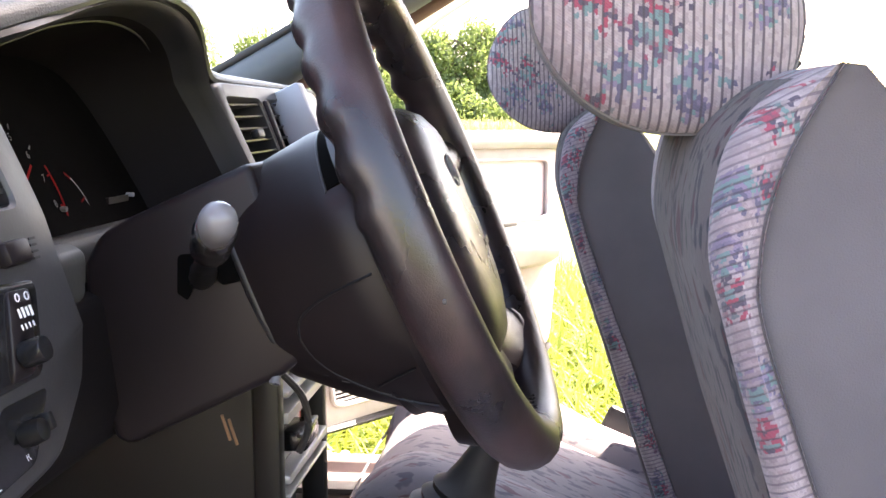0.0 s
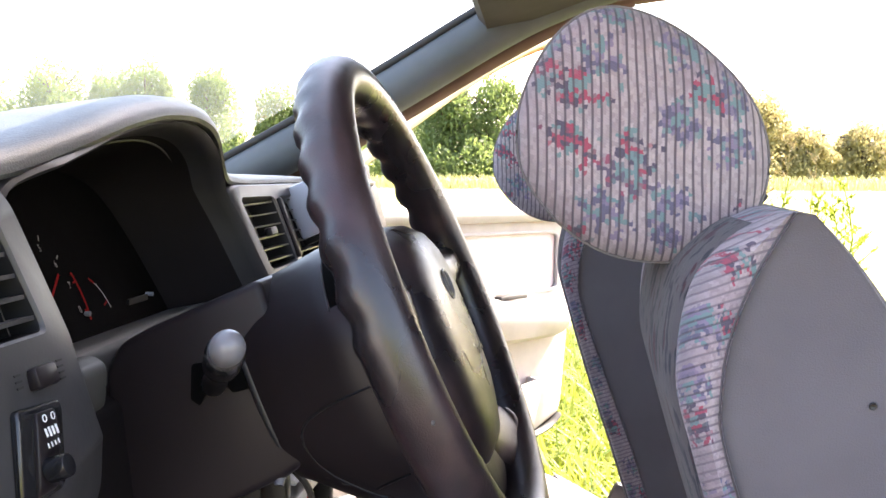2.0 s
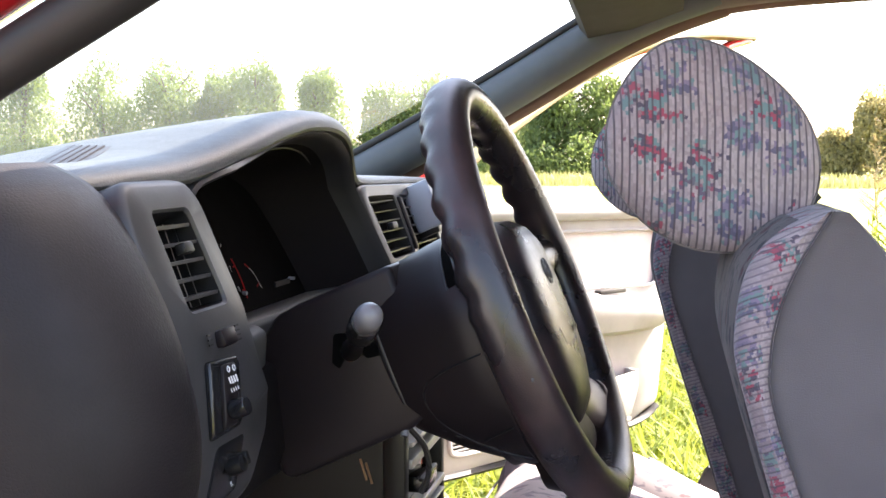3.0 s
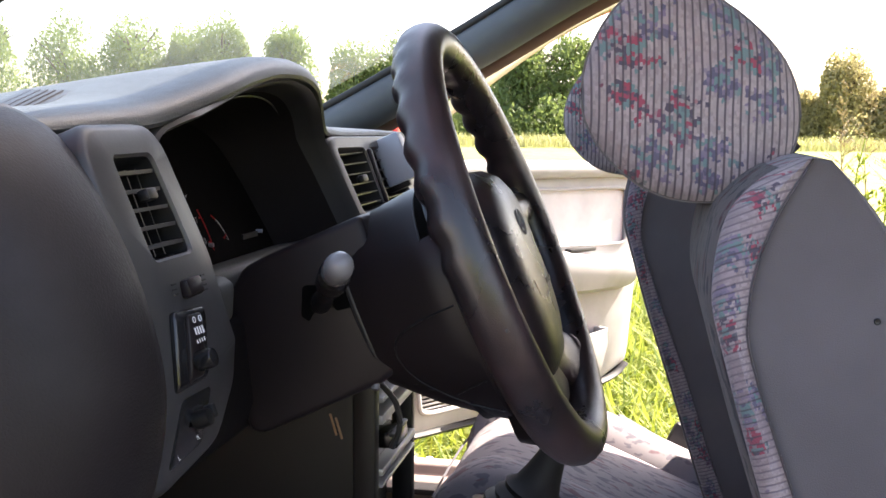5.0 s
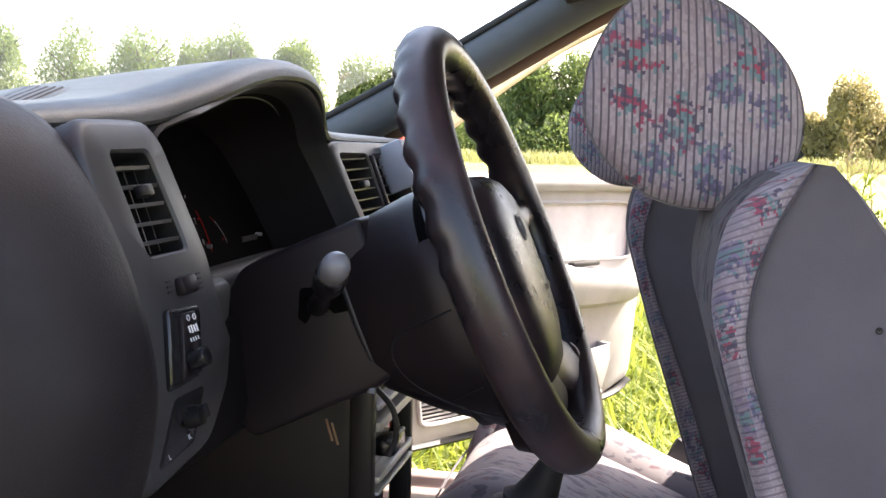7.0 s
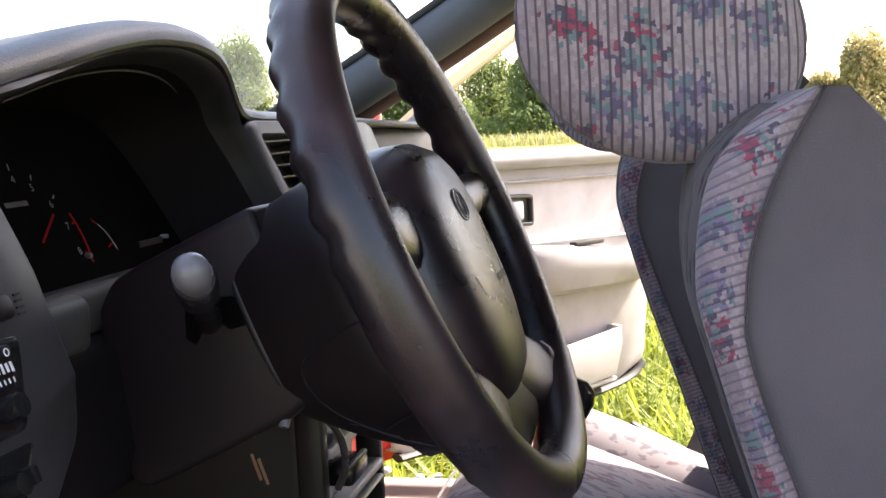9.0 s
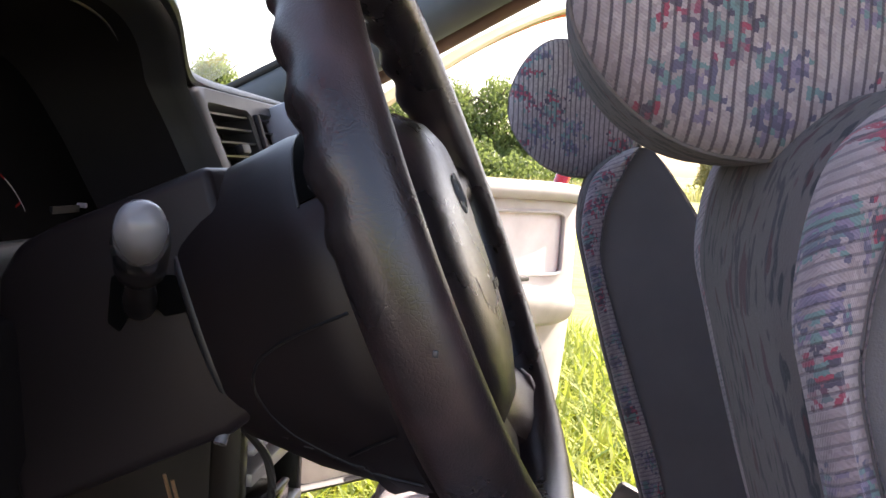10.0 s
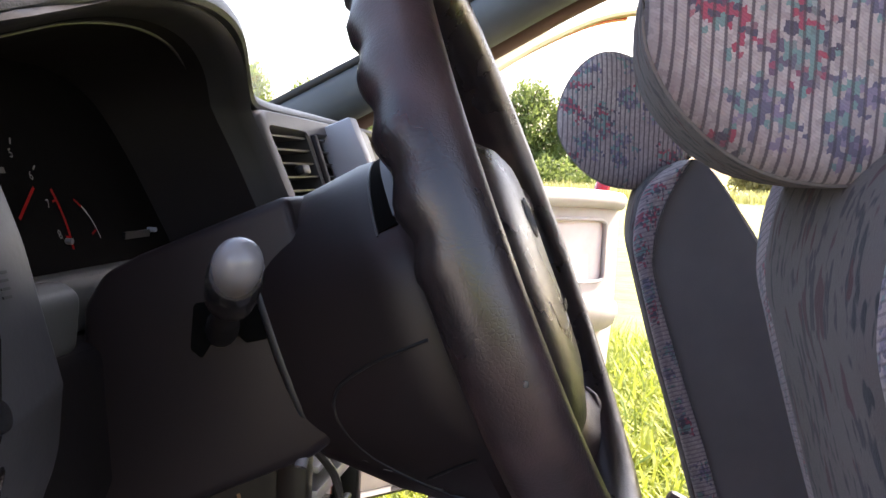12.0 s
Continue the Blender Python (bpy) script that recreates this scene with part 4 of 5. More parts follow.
phone = thing("vent_gadget", (-0.183, 0.40, 0.972), "small grey plastic gadget clipped on the air vent", "gadget")
GT = rot("Y", -24)
part("case", box((-0.181, 0.392, 1.004), (0.034, 0.024, 0.056), 0.003, GT), M_SILVER, phone)
part("clip", box((-0.176, 0.396, 0.976), (0.026, 0.016, 0.014), 0.002, GT), M_BLACK, phone)
for k in range(6):
    part("button", box((-0.1725 + 0.0034 * k, 0.392, 1.020 - 0.0075 * k), (0.003, 0.012, 0.0024), 0.0005, GT), M_BLACK, phone)

# ---- steering wheel ----
HUB = Vector((0.003, 0, 0.957))
AX_U = Vector((-0.386, 0, 0.922)).normalized()
AX_S = Vector((0, 1, 0))
AX_N = Vector((0.922, 0, 0.386)).normalized()


def wp(s, u, n):
    """A point by the wheel's own axes: across, up and towards the driver."""
    return HUB + AX_S * s + AX_U * u + AX_N * n


wheel = thing("steering_wheel", HUB, "worn black leather-grained steering wheel with finger grooves", "steering wheel")


def rim():
    rings = []
    for k in range(216):
        a = 2 * math.pi * k / 216
        out = AX_S * math.sin(a) + AX_U * math.cos(a)
        deg = math.degrees(a) if a <= math.pi else math.degrees(a) - 360
        f = (abs(deg) - 12) / 9.6
        g = min(1.0, max(0.0, f * 2), max(0.0, (8 - f) * 2)) if 0 < f < 8 else 0.0
        wave = (0.5 - 0.5 * math.cos(f * 2 * math.pi)) * g
        ring = []
        for m in range(16):
            b = 2 * math.pi * m / 16
            back = max(0.0, -math.sin(b)) ** 0.8
            r = 0.0162 + (0.0012 - 0.0036 * wave) * back * (1 if g else 0)
            ring.append(HUB + out * (0.1615 + r * math.cos(b)) + AX_N * (r * 1.1 * math.sin(b)))
        rings.append(ring)
    return loft(rings, True, False, loop=True)


part("rim", rim(), M_WHEEL, wheel, "leather-grained rim with finger grooves")


def oval(cs, cu, w, hu, hd, n, k=40, p=2.6):
    ring = []
    for i in range(k):
        a = 2 * math.pi * i / k
        c, s = math.cos(a), math.sin(a)
        x = math.copysign(abs(c) ** (2 / p), c) * w
        y = math.copysign(abs(s) ** (2 / p), s) * (hu if s > 0 else hd)
        ring.append(wp(cs + x, cu + y, n))
    return ring


pad = part("airbag_pad", loft([oval(0, -0.01, 0.074, 0.066, 0.094, -0.044), oval(0, -0.01, 0.080, 0.071, 0.101, -0.028), oval(0, -0.01, 0.081, 0.072, 0.102, -0.014), oval(0, -0.01, 0.076, 0.068, 0.097, -0.001),
                         oval(0, -0.01, 0.066, 0.060, 0.086, 0.008), oval(0, -0.01, 0.050, 0.050, 0.066, 0.013), oval(0, -0.01, 0.02, 0.02, 0.03, 0.015)]), M_WHEEL, wheel, "padded grained airbag cover")
part("pad_lip", tube(spline([wp(-0.040, -0.030, 0.0125), wp(-0.030, -0.044, 0.0130), wp(0.0, -0.049, 0.0138), wp(0.030, -0.044, 0.0130), wp(0.040, -0.030, 0.0125)], 6), 0.0014, 8), M_WHEEL, pad, "rounded lower lip across the pad")
part("emblem", tube([wp(0.013 * math.cos(a), 0.010 + 0.010 * math.sin(a), 0.0153) for a in (k * 2 * math.pi / 24 for k in range(24))], 0.0007, 6, True), M_SHINY, pad, "oval moulded emblem")
part("emblem", tube([wp(0.005 * math.cos(a), 0.011 + 0.0095 * math.sin(a), 0.0155) for a in (k * 2 * math.pi / 20 for k in range(20))], 0.0006, 6, True), M_SHINY, pad)
for j in range(8):
    part("moulded_letter", box(wp(0.012 + 0.0030 * j, -0.040, 0.0154), (0.0006, 0.0018, 0.0045), 0.0, rot("Y", -21)), M_SHROUD, pad)


def spoke(pts, ws, th):
    rings = []
    line = spline(pts, 5)
    n = len(line)
    for i, p in enumerate(line):
        d = (line[min(n - 1, i + 1)] - line[max(0, i - 1)]).normalized()
        side = d.cross(AX_N).normalized()
        w = interp(i / (n - 1), [0, 0.35, 0.7, 1], ws)
        ring = []
        for k in range(14):
            a = 2 * math.pi * k / 14
            c, s = math.cos(a), math.sin(a)
            ring.append(p + side * math.copysign(abs(c) ** 0.8, c) * w + AX_N * (math.copysign(abs(s) ** 0.8, s) * th))
        rings.append(ring)
    return loft(rings)


for sgn in (-1, 1):
    part("spoke", spoke([wp(sgn * 0.055, 0.008, -0.008), wp(sgn * 0.100, 0.012, -0.008), wp(sgn * 0.140, 0.016, -0.004), wp(sgn * 0.160, 0.018, 0.0)], [0.030, 0.017, 0.014, 0.026], 0.011), M_WHEEL, wheel)
    part("spoke", spoke([wp(sgn * 0.030, -0.075, -0.012), wp(sgn * 0.062, -0.102, -0.010), wp(sgn * 0.086, -0.119, -0.004), wp(sgn * 0.098, -0.122, 0.0)], [0.036, 0.030, 0.026, 0.024], 0.011), M_WHEEL, wheel)
part("wheel_back", loft([oval(0, -0.012, 0.060, 0.055, 0.085, -0.05), oval(0, -0.012, 0.070, 0.062, 0.095, -0.03), oval(0, -0.012, 0.070, 0.062, 0.095, -0.015)]), M_SHROUD, wheel)
part("lower_skirt", loft([oval(0, -0.125, 0.050, 0.03, 0.022, -0.040, p=3), oval(0, -0.125, 0.062, 0.04, 0.026, -0.028, p=3), oval(0, -0.122, 0.060, 0.04, 0.024, -0.012, p=3), oval(0, -0.118, 0.050, 0.03, 0.018, -0.004, p=3)]), M_SHROUD, wheel)
part("worn_speck", box((0.0268, -0.1760, 0.9215), (0.0022, 0.0012, 0.0026), 0.0005), M_GREY, wheel, "pale worn speck")

# ---- steering column ----
column = thing("steering_column", tuple(HUB - AX_N * 0.15), "black plastic steering column cover with control stalk", "steering column")
part("boss_cover", loft([oval(0, -0.010, 0.060, 0.064, 0.064, -0.118, p=2.8), oval(0, -0.010, 0.064, 0.070, 0.068, -0.112, p=2.8), oval(0, -0.014, 0.074, 0.075, 0.086, -0.087, p=2.6), oval(0, -0.018, 0.083, 0.083, 0.103, -0.055, p=2.5),
                         oval(0, -0.020, 0.088, 0.084, 0.113, -0.036, p=2.5), oval(0, -0.020, 0.086, 0.081, 0.111, -0.031, p=2.5), oval(0, -0.020, 0.080, 0.075, 0.105, -0.034, p=2.5), oval(0, -0.020, 0.078, 0.073, 0.103, -0.06, p=2.5)]), M_SHROUD, column, "rounded black cover behind the wheel")


def on_boss(u, n):
    """A point on the near side of the cover behind the wheel."""
    ns = [-0.112, -0.087, -0.055, -0.036]
    w, hd, cu = interp(n, ns, [0.064, 0.074, 0.083, 0.088]), interp(n, ns, [0.068, 0.086, 0.103, 0.113]), interp(n, ns, [-0.010, -0.014, -0.018, -0.020])
    f = min(0.98, abs(u - cu) / hd)
    return wp(-w * (1 - f**2.55) ** (1 / 2.55), u, n)


crease = spline([Vector((u, n, 0)) for u, n in ((-0.024, -0.038), (-0.027, -0.070), (-0.034, -0.090), (-0.048, -0.096), (-0.070, -0.088), (-0.098, -0.062), (-0.112, -0.038))], 6)
part("cover_crease", tube([on_boss(q.x, q.y) for q in crease], 0.0009, 6), M_BLACK, column, "rounded joint line of the lower cover")
part("cover_crease", tube([on_boss(u, n) for u, n in ((-0.088, -0.066), (-0.085, -0.052), (-0.083, -0.038))], 0.0008, 6), M_BLACK, column)
for k in range(5):
    part("rivet_mark", tube([on_boss(-0.070 - 0.008 * k, -0.096 + 0.010 * k), on_boss(-0.072 - 0.008 * k, -0.092 + 0.010 * k)], 0.0007, 5), M_GREY, column)


def collar_strip(a0, a1, lo, hi, proud):
    """A curved strip on the cover behind the wheel, between two angles; lo and hi give its edges along the axis at both ends."""
    rings = []
    for k in range(15):
        f = k / 14
        a = radians(a0 + (a1 - a0) * f)
        ring = []
        for n, g in ((lo[0] + (lo[1] - lo[0]) * f, proud), (hi[0] + (hi[1] - hi[0]) * f, proud), (hi[0] + (hi[1] - hi[0]) * f, -0.006), (lo[0] + (lo[1] - lo[0]) * f, -0.006)):
            w = 0.083 + 0.005 * min(1.0, (n + 0.055) / 0.019) + g
            c, s = math.cos(a), math.sin(a)
            ring.append(wp(math.copysign(abs(c) ** 0.8, c) * w, -0.019 + abs(s) ** 0.8 * (w - 0.0025), n))
        rings.append(ring)
    return loft(rings)


part("cover_slot", collar_strip(95, 151, (-0.046, -0.045), (-0.043, -0.035), 0.0006), M_HOLE, column, "dark curved slot in the cover")
part("cover_slot_edge", collar_strip(95, 152, (-0.0475, -0.0465), (-0.0462, -0.0452), 0.0010), M_GREY, column)
# Back of the wheel pad; its sunlit look is put into a paler grey.
part("lit_pad_back", collar_strip(95, 148, (-0.0428, -0.036), (-0.027, -0.027), 0.0008), M_PILLAR, column, "grained back of the wheel pad, paled as if sunlit")
# Ring paler than the cover: the edge's soft highlight is put into its colour.
ringpts = oval(0, -0.009, 0.061, 0.064, 0.064, -0.1135, p=2.8)
part("cover_highlight", tube(ringpts, 0.0032, 10, True), M_LIP, column, "rounded lip of the column cover, paler for its highlight")
COVER = [(-0.098, 0.980), (-0.172, 0.947), (-0.190, 0.937), (-0.200, 0.920), (-0.200, 0.885), (-0.194, 0.845), (-0.186, 0.812), (-0.176, 0.809), (-0.082, 0.854), (-0.070, 0.864), (-0.066, 0.880)]
part("column_cover", prism(COVER, "y", -0.060, 0.060, 0.011, 4), M_SHROUD, column, "deep black column cover with rounded edges")
part("stalk_opening", prism(rrect([(-0.142, 0.926), (-0.110, 0.928), (-0.104, 0.911), (-0.115, 0.908), (-0.121, 0.913), (-0.131, 0.910), (-0.137, 0.899), (-0.143, 0.903)], 0.12, 3), "y", -0.0612, -0.055, 0.0), M_HOLE, column, "dark opening round the stalk")
part("cover_screw", tube([(-0.086, -0.052, 0.859), (-0.087, -0.058, 0.849)], 0.0032, 10), M_SHINY, column)
TIP = Vector((-0.0755, -0.188, 0.960))
ROOT = Vector((-0.136, -0.040, 0.906))
stalk = part("control_stalk", tube(spline([ROOT, ROOT.lerp(TIP, 0.3), ROOT.lerp(TIP, 0.62), ROOT.lerp(TIP, 0.80)], 4), [0.008] * 4 + [0.0065] * 5 + [0.0072] * 4, 14), M_BLACK, column)
part("stalk_grip", tube([ROOT.lerp(TIP, f) for f in (0.58, 0.63, 0.84, 0.87)], [0.0080, 0.0106, 0.0110, 0.0090], 18), M_GLOSS, stalk)
part("stalk_cap", tube([ROOT.lerp(TIP, f) for f in (0.85, 0.87, 0.96, 1.01, 1.035, 1.045)], [0.0094, 0.0098, 0.0096, 0.0086, 0.0060, 0.002], 20), M_SHINY, stalk, "worn shiny grey end cap")

# ---- seats ----
def seat(dx, dy, dz=0.0):
    s = thing("front_seat", (0.15 + dx, dy, 0.29), "front car seat in striped cloth with plain grey sides", "car seat", "front seats")
    off = Vector((dx, dy, dz))
    front = [(0.206, 1.027), (0.184, 1.014), (0.166, 0.990), (0.160, 0.945), (0.169, 0.905), (0.194, 0.82), (0.224, 0.73), (0.256, 0.63), (0.30, 0.50)]
    seam = [(0.213, 1.028), (0.197, 1.000), (0.186, 0.972), (0.181, 0.942), (0.184, 0.908), (0.214, 0.82), (0.247, 0.73), (0.280, 0.63), (0.33, 0.50)]
    rear = [(0.223, 1.027), (0.238, 1.012), (0.256, 0.989), (0.288, 0.942), (0.313, 0.90), (0.345, 0.82), (0.375, 0.73), (0.408, 0.63), (0.44, 0.50)]

    def fine(line, n=6):
        return [(p.x, p.z) for p in spline([Vector((x, 0, z)) for x, z in line], n)]

    f, m, r = fine(front), fine(seam), fine(rear)

    def skin(a, b, rows):
        """Sections from one side to the other: y, how far the a side draws in, how far it bulges, and how far the b side draws in."""
        rings = []
        for y, ka, bulge, kb in rows:
            ring = []
            for (ax, az), (bx, bz) in zip(a, b):
                ring.append(off + Vector((ax + (bx - ax) * ka - bulge, y, az + (bz - az) * ka)))
            for (ax, az), (bx, bz) in reversed(list(zip(a, b))):
                ring.append(off + Vector((bx + (ax - bx) * kb, y, bz + (az - bz) * kb)))
            rings.append(ring)
        return loft(rings)

    half = [(-0.172, 0.95, 0, 0.0), (-0.176, 0.55, 0, 0.0), (-0.172, 0.20, 0, 0), (-0.162, 0.03, 0.0, 0), (-0.145, 0.0, 0.001, 0), (-0.112, 0.0, 0.002, 0), (-0.095, 0.0, 0.002, 0), (-0.05, 0.0, 0.002, 0)]
    rows = half + [(0, 0, 0.002, 0)] + [(-y, a, b, c) for y, a, b, c in reversed(half)]
    back = part("seat_back_front", skin(f, m, rows), M_BOLSTER, s, "striped cloth bolsters and front", 60)
    half = [(-0.171, 0.0, 0, 0.10), (-0.172, 0.0, 0, 0.05), (-0.168, 0.0, 0, 0.015), (-0.155, 0.0, 0, 0.0), (-0.130, 0, 0, -0.03)]
    rows = half + [(0, 0, 0, -0.05)] + [(-y, a, b, c) for y, a, b, c in reversed(half)]
    part("seat_back_shell", skin(m, r, rows), M_SEATGREY, s, "plain grey cloth sides and back", 60)
    part("piping", tube([off + Vector((x - 0.0005, -0.1725, z)) for x, z in m], 0.0008, 6), M_SEATGREY, back)
    mid = [(x, z) for x, z in f if z < 1.022]
    rings = []
    for y, b in ((-0.160, -0.006), (-0.154, 0.0005), (-0.13, 0.004), (-0.09, 0.0055), (-0.045, 0.006), (0, 0.006), (0.045, 0.006), (0.07, 0.0055), (0.088, 0.004), (0.096, -0.001)):
        rings.append([off + Vector((x - b, y, z)) for x, z in mid] + [off + Vector((x + 0.01, y, z)) for x, z in reversed(mid)])
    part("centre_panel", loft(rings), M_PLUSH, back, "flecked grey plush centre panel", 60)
    if dy < 0.1:
        hole = off + Vector((0.252, -0.1720, 0.935))
        part("button_hole", lathe([(0.0005, 0.0), (0.0024, 0.0006), (0.003, 0.0)], Matrix.Translation(hole) @ rot("X", 90) @ Matrix.Scale(0.7, 4), 10), M_BLACK, s)
    # headrest: plush core with striped side panels and a raised seam
    prof = [(0.112, 1.149), (0.088, 1.129), (0.072, 1.093), (0.073, 1.054), (0.096, 1.020), (0.131, 1.000), (0.174, 1.000), (0.204, 1.022), (0.214, 1.058), (0.203, 1.096), (0.173, 1.129), (0.140, 1.148)]
    loop = spline([Vector((x, 0, z)) for x, z in prof], 5, True)
    c = sum(loop, Vector()) / len(loop)

    def rings_of(rows):
        return [[off + c + Vector(((p.x - c.x) * k + 0.003, y, (p.z - c.z) * k * 0.955 - 0.007)) for p in loop] for y, k in rows]

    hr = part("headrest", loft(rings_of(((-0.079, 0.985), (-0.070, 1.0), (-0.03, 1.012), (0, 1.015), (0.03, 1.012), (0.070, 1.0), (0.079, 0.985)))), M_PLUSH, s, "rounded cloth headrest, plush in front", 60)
    for sg in (-1, 1):
        part("side_panel", loft(rings_of([(sg * y, k) for y, k in ((0.077, 0.990), (0.084, 0.965), (0.090, 0.90), (0.0945, 0.78), (0.0975, 0.58), (0.099, 0.3), (0.0993, 0.05))])), M_CLOTH, hr, "striped cloth side of the headrest", 60)
        part("seam", tube([off + c + Vector(((p.x - c.x) * 0.986 + 0.003, sg * 0.0795, (p.z - c.z) * 0.942 - 0.007)) for p in loop], 0.0010, 6, True), M_PIPING, hr)
    part("gathered_hem", tube([off + Vector((0.150 + 0.006 * k, -0.060 - 0.002 * math.sin(k), 0.9985 + 0.0035 * k + 0.003 * math.sin(k * 2.1))) for k in range(11)], [0.004, 0.006, 0.005, 0.007, 0.005, 0.006, 0.005, 0.006, 0.004, 0.005, 0.003], 8), M_CLOTH, hr)
    for y in (-0.055, 0.055):
        part("headrest_post", tube([off + Vector((0.200, y, 1.030)), off + Vector((0.222, y, 1.000))], 0.0055, 10), M_BLACK, hr)
        part("post_collar", tube([off + Vector((0.206, y, 1.034)), off + Vector((0.213, y, 1.026))], 0.010, 10), M_RUBBER, s)
    # cushion: plush top with striped side bolsters
    side = [(-0.112, 0.47), (-0.128, 0.53), (-0.112, 0.590), (-0.066, 0.628), (0.0, 0.642), (0.08, 0.640), (0.20, 0.626), (0.36, 0.60), (0.38, 0.50), (0.30, 0.44), (0.0, 0.43)]
    loop2 = [(p.x, p.z) for p in spline([Vector((x, 0, z)) for x, z in side], 4, True)]
    rings = []
    fore, half_w, near, far, slide = (0.93, 0.86, 0.99, 1.08, 0.022) if dy > 0.1 else (1.0, 1.0, 1.0, 1.0, 0.0)
    for y, k in ((-0.262, 0.60), (-0.262, 0.80), (-0.252, 0.93), (-0.235, 0.99), (-0.20, 1.0), (-0.165, 0.985), (-0.145, 0.93), (-0.12, 0.945), (0, 0.955), (0.12, 0.945), (0.145, 0.93), (0.165, 0.985), (0.20, 1.0), (0.235, 0.99), (0.252, 0.93), (0.262, 0.80), (0.262, 0.60)):
        if abs(y) > 0.15:
            k *= near if y < 0 else far
        elif dy > 0.1:
            k *= 0.955
        rings.append([off + Vector((slide + 0.10 + (x - 0.10) * (0.86 + 0.14 * min(k, 1.0)) * fore, y * half_w, 0.47 + (z - 0.47) * k)) for x, z in loop2])
    if dy > 0.1:
        for ring in rings:
            for p in ring:
                p.z -= (0.012 + 0.30 * max(0.0, p.x + 0.08)) * min(1.0, max(0.0, (p.z - 0.44) / 0.1))
    cu = part("seat_cushion", loft(rings), M_CUSHION_SUNLIT, s, "flecked grey plush seat cushion, paled as if sunlit", 60)
    part("cushion_seam", tube([off + Vector((slide + 0.10 + (x - 0.10) * fore, y * half_w, z)) for x, y, z in spline([(-0.100, -0.255, 0.545), (-0.122, -0.235, 0.552), (-0.126, -0.10, 0.556), (-0.126, 0.10, 0.556), (-0.120, 0.24, 0.552)], 5)], 0.002, 6), M_SEATGREY, cu)
    part("seat_base", box(off + Vector((0.10, 0, 0.37)), (0.42, 0.44, 0.16), 0.02), M_BLACK, s)
    lev = part("recliner_cover", box(off + Vector((0.30, 0.268, 0.50)), (0.16, 0.02, 0.08), 0.008, rot("Y", 25)), M_BLACK, s)
    part("recliner_lever", box(off + Vector((0.20, 0.275, 0.535)), (0.13, 0.018, 0.022), 0.006, rot("Y", 28)), M_BLACK, lev)
    return s


seat(-0.012, 0.0, 0.001)
seat(-0.080, 0.70, -0.014)

# ---- middle console and gear lever ----
console = thing("centre_console", (0.1, CY, 0.29), "dark plastic centre console between the seats", "console")
part("tunnel", prism([(-0.16, 0.30), (-0.16, 0.565), (-0.10, 0.592), (0.08, 0.592), (0.16, 0.56), (0.50, 0.52), (0.50, 0.30)], "y", 0.285, 0.435, 0.016, 3), M_DASH_SHADED, console)
gear = thing("gear_lever", (-0.015, CY, 0.592), "black gear lever with a rubber boot", "gear lever")
part("boot_plate", box((-0.015, CY, 0.597), (0.15, 0.12, 0.012), 0.005), M_SHROUD, gear)
part("boot", lathe([(0.050, 0.0), (0.050, 0.006), (0.040, 0.012), (0.043, 0.018), (0.034, 0.026), (0.036, 0.032), (0.027, 0.040), (0.022, 0.055), (0.017, 0.075), (0.013, 0.095), (0.010, 0.105)], Matrix.Translation((-0.022, CY, 0.602)) @ rot("Y", 24), 26), M_RUBBER, gear, "ribbed black rubber boot")
part("shaft", tube([(0.01, CY, 0.68), (0.035, CY, 0.745)], 0.007, 12), M_GLOSS, gear)
part("knob", lathe([(0.006, 0), (0.014, 0.004), (0.019, 0.018), (0.021, 0.032), (0.018, 0.044), (0.009, 0.050), (0.001, 0.051)], Matrix.Translation((0.030, CY, 0.728)) @ rot("Y", 20), 22), M_GLOSS, gear, "round black knob")

# ---- passenger door, standing open ----
HINGE = Vector((-0.47, 1.08, 0.0))
DOOR = Matrix.Translation(HINGE) @ rot("Z", 54.6)
door = thing("passenger_door", tuple(HINGE + Vector((0, 0, 0.4))), "open red car door with pale grey inner trim", "car door")


def dpart(name, bm, mat, parent, label="", angle=40):
    """A part of the door, built with the hinge at the origin and the door along x; its inner side faces -y."""
    bmesh.ops.transform(bm, matrix=DOOR, verts=bm.verts[:])
    return part(name, bm, mat, parent, label, angle)


def dp(a, b, n):
    return Vector((a, -0.03 - n, b))


OUT = [(-0.02, 0.44), (0.06, 0.40), (0.84, 0.42), (0.91, 0.50), (0.935, 0.75), (0.925, 0.955), (0.10, 0.975), (-0.02, 0.965)]
dpart("outer_skin", prism(OUT, "y", 0.022, 0.075, 0.012), M_RED, door, "red painted outer panel")
dpart("door_edge", prism([(-0.02, 0.46), (0.15, 0.44), (0.15, 0.97), (-0.02, 0.955)], "y", -0.015, 0.020, 0.006), M_RED, door, "red painted hinge side of the door")
INN = rrect([(0.135, 0.425), (0.40, 0.425), (0.78, 0.440), (0.885, 0.475), (0.915, 0.70), (0.915, 0.957), (0.15, 0.972)], 0.14, 4)
INS = rrect([(0.400, 0.905), (0.862, 0.897), (0.860, 0.763), (0.440, 0.780)], 0.10, 4)
SPK = rrect([(0.190, 0.545), (0.420, 0.545), (0.420, 0.462), (0.200, 0.462)], 0.2, 4)
trim = dpart("inner_trim", plate(INN, [INS, SPK], 0.045, 0.012, dp), M_DOOR, door, "pale grey vinyl inner trim")
dpart("fabric_insert", plate(INS, [], 0.012, 0.004, lambda a, b, n: dp(a, b, n - 0.006)), M_INSERT, trim, "pale flecked cloth insert")
dpart("insert_rim", tube([dp(a, b, 0.001) for a, b in INS], 0.004, 8, True, up=(0, 1, 0)), M_DOOR, trim)
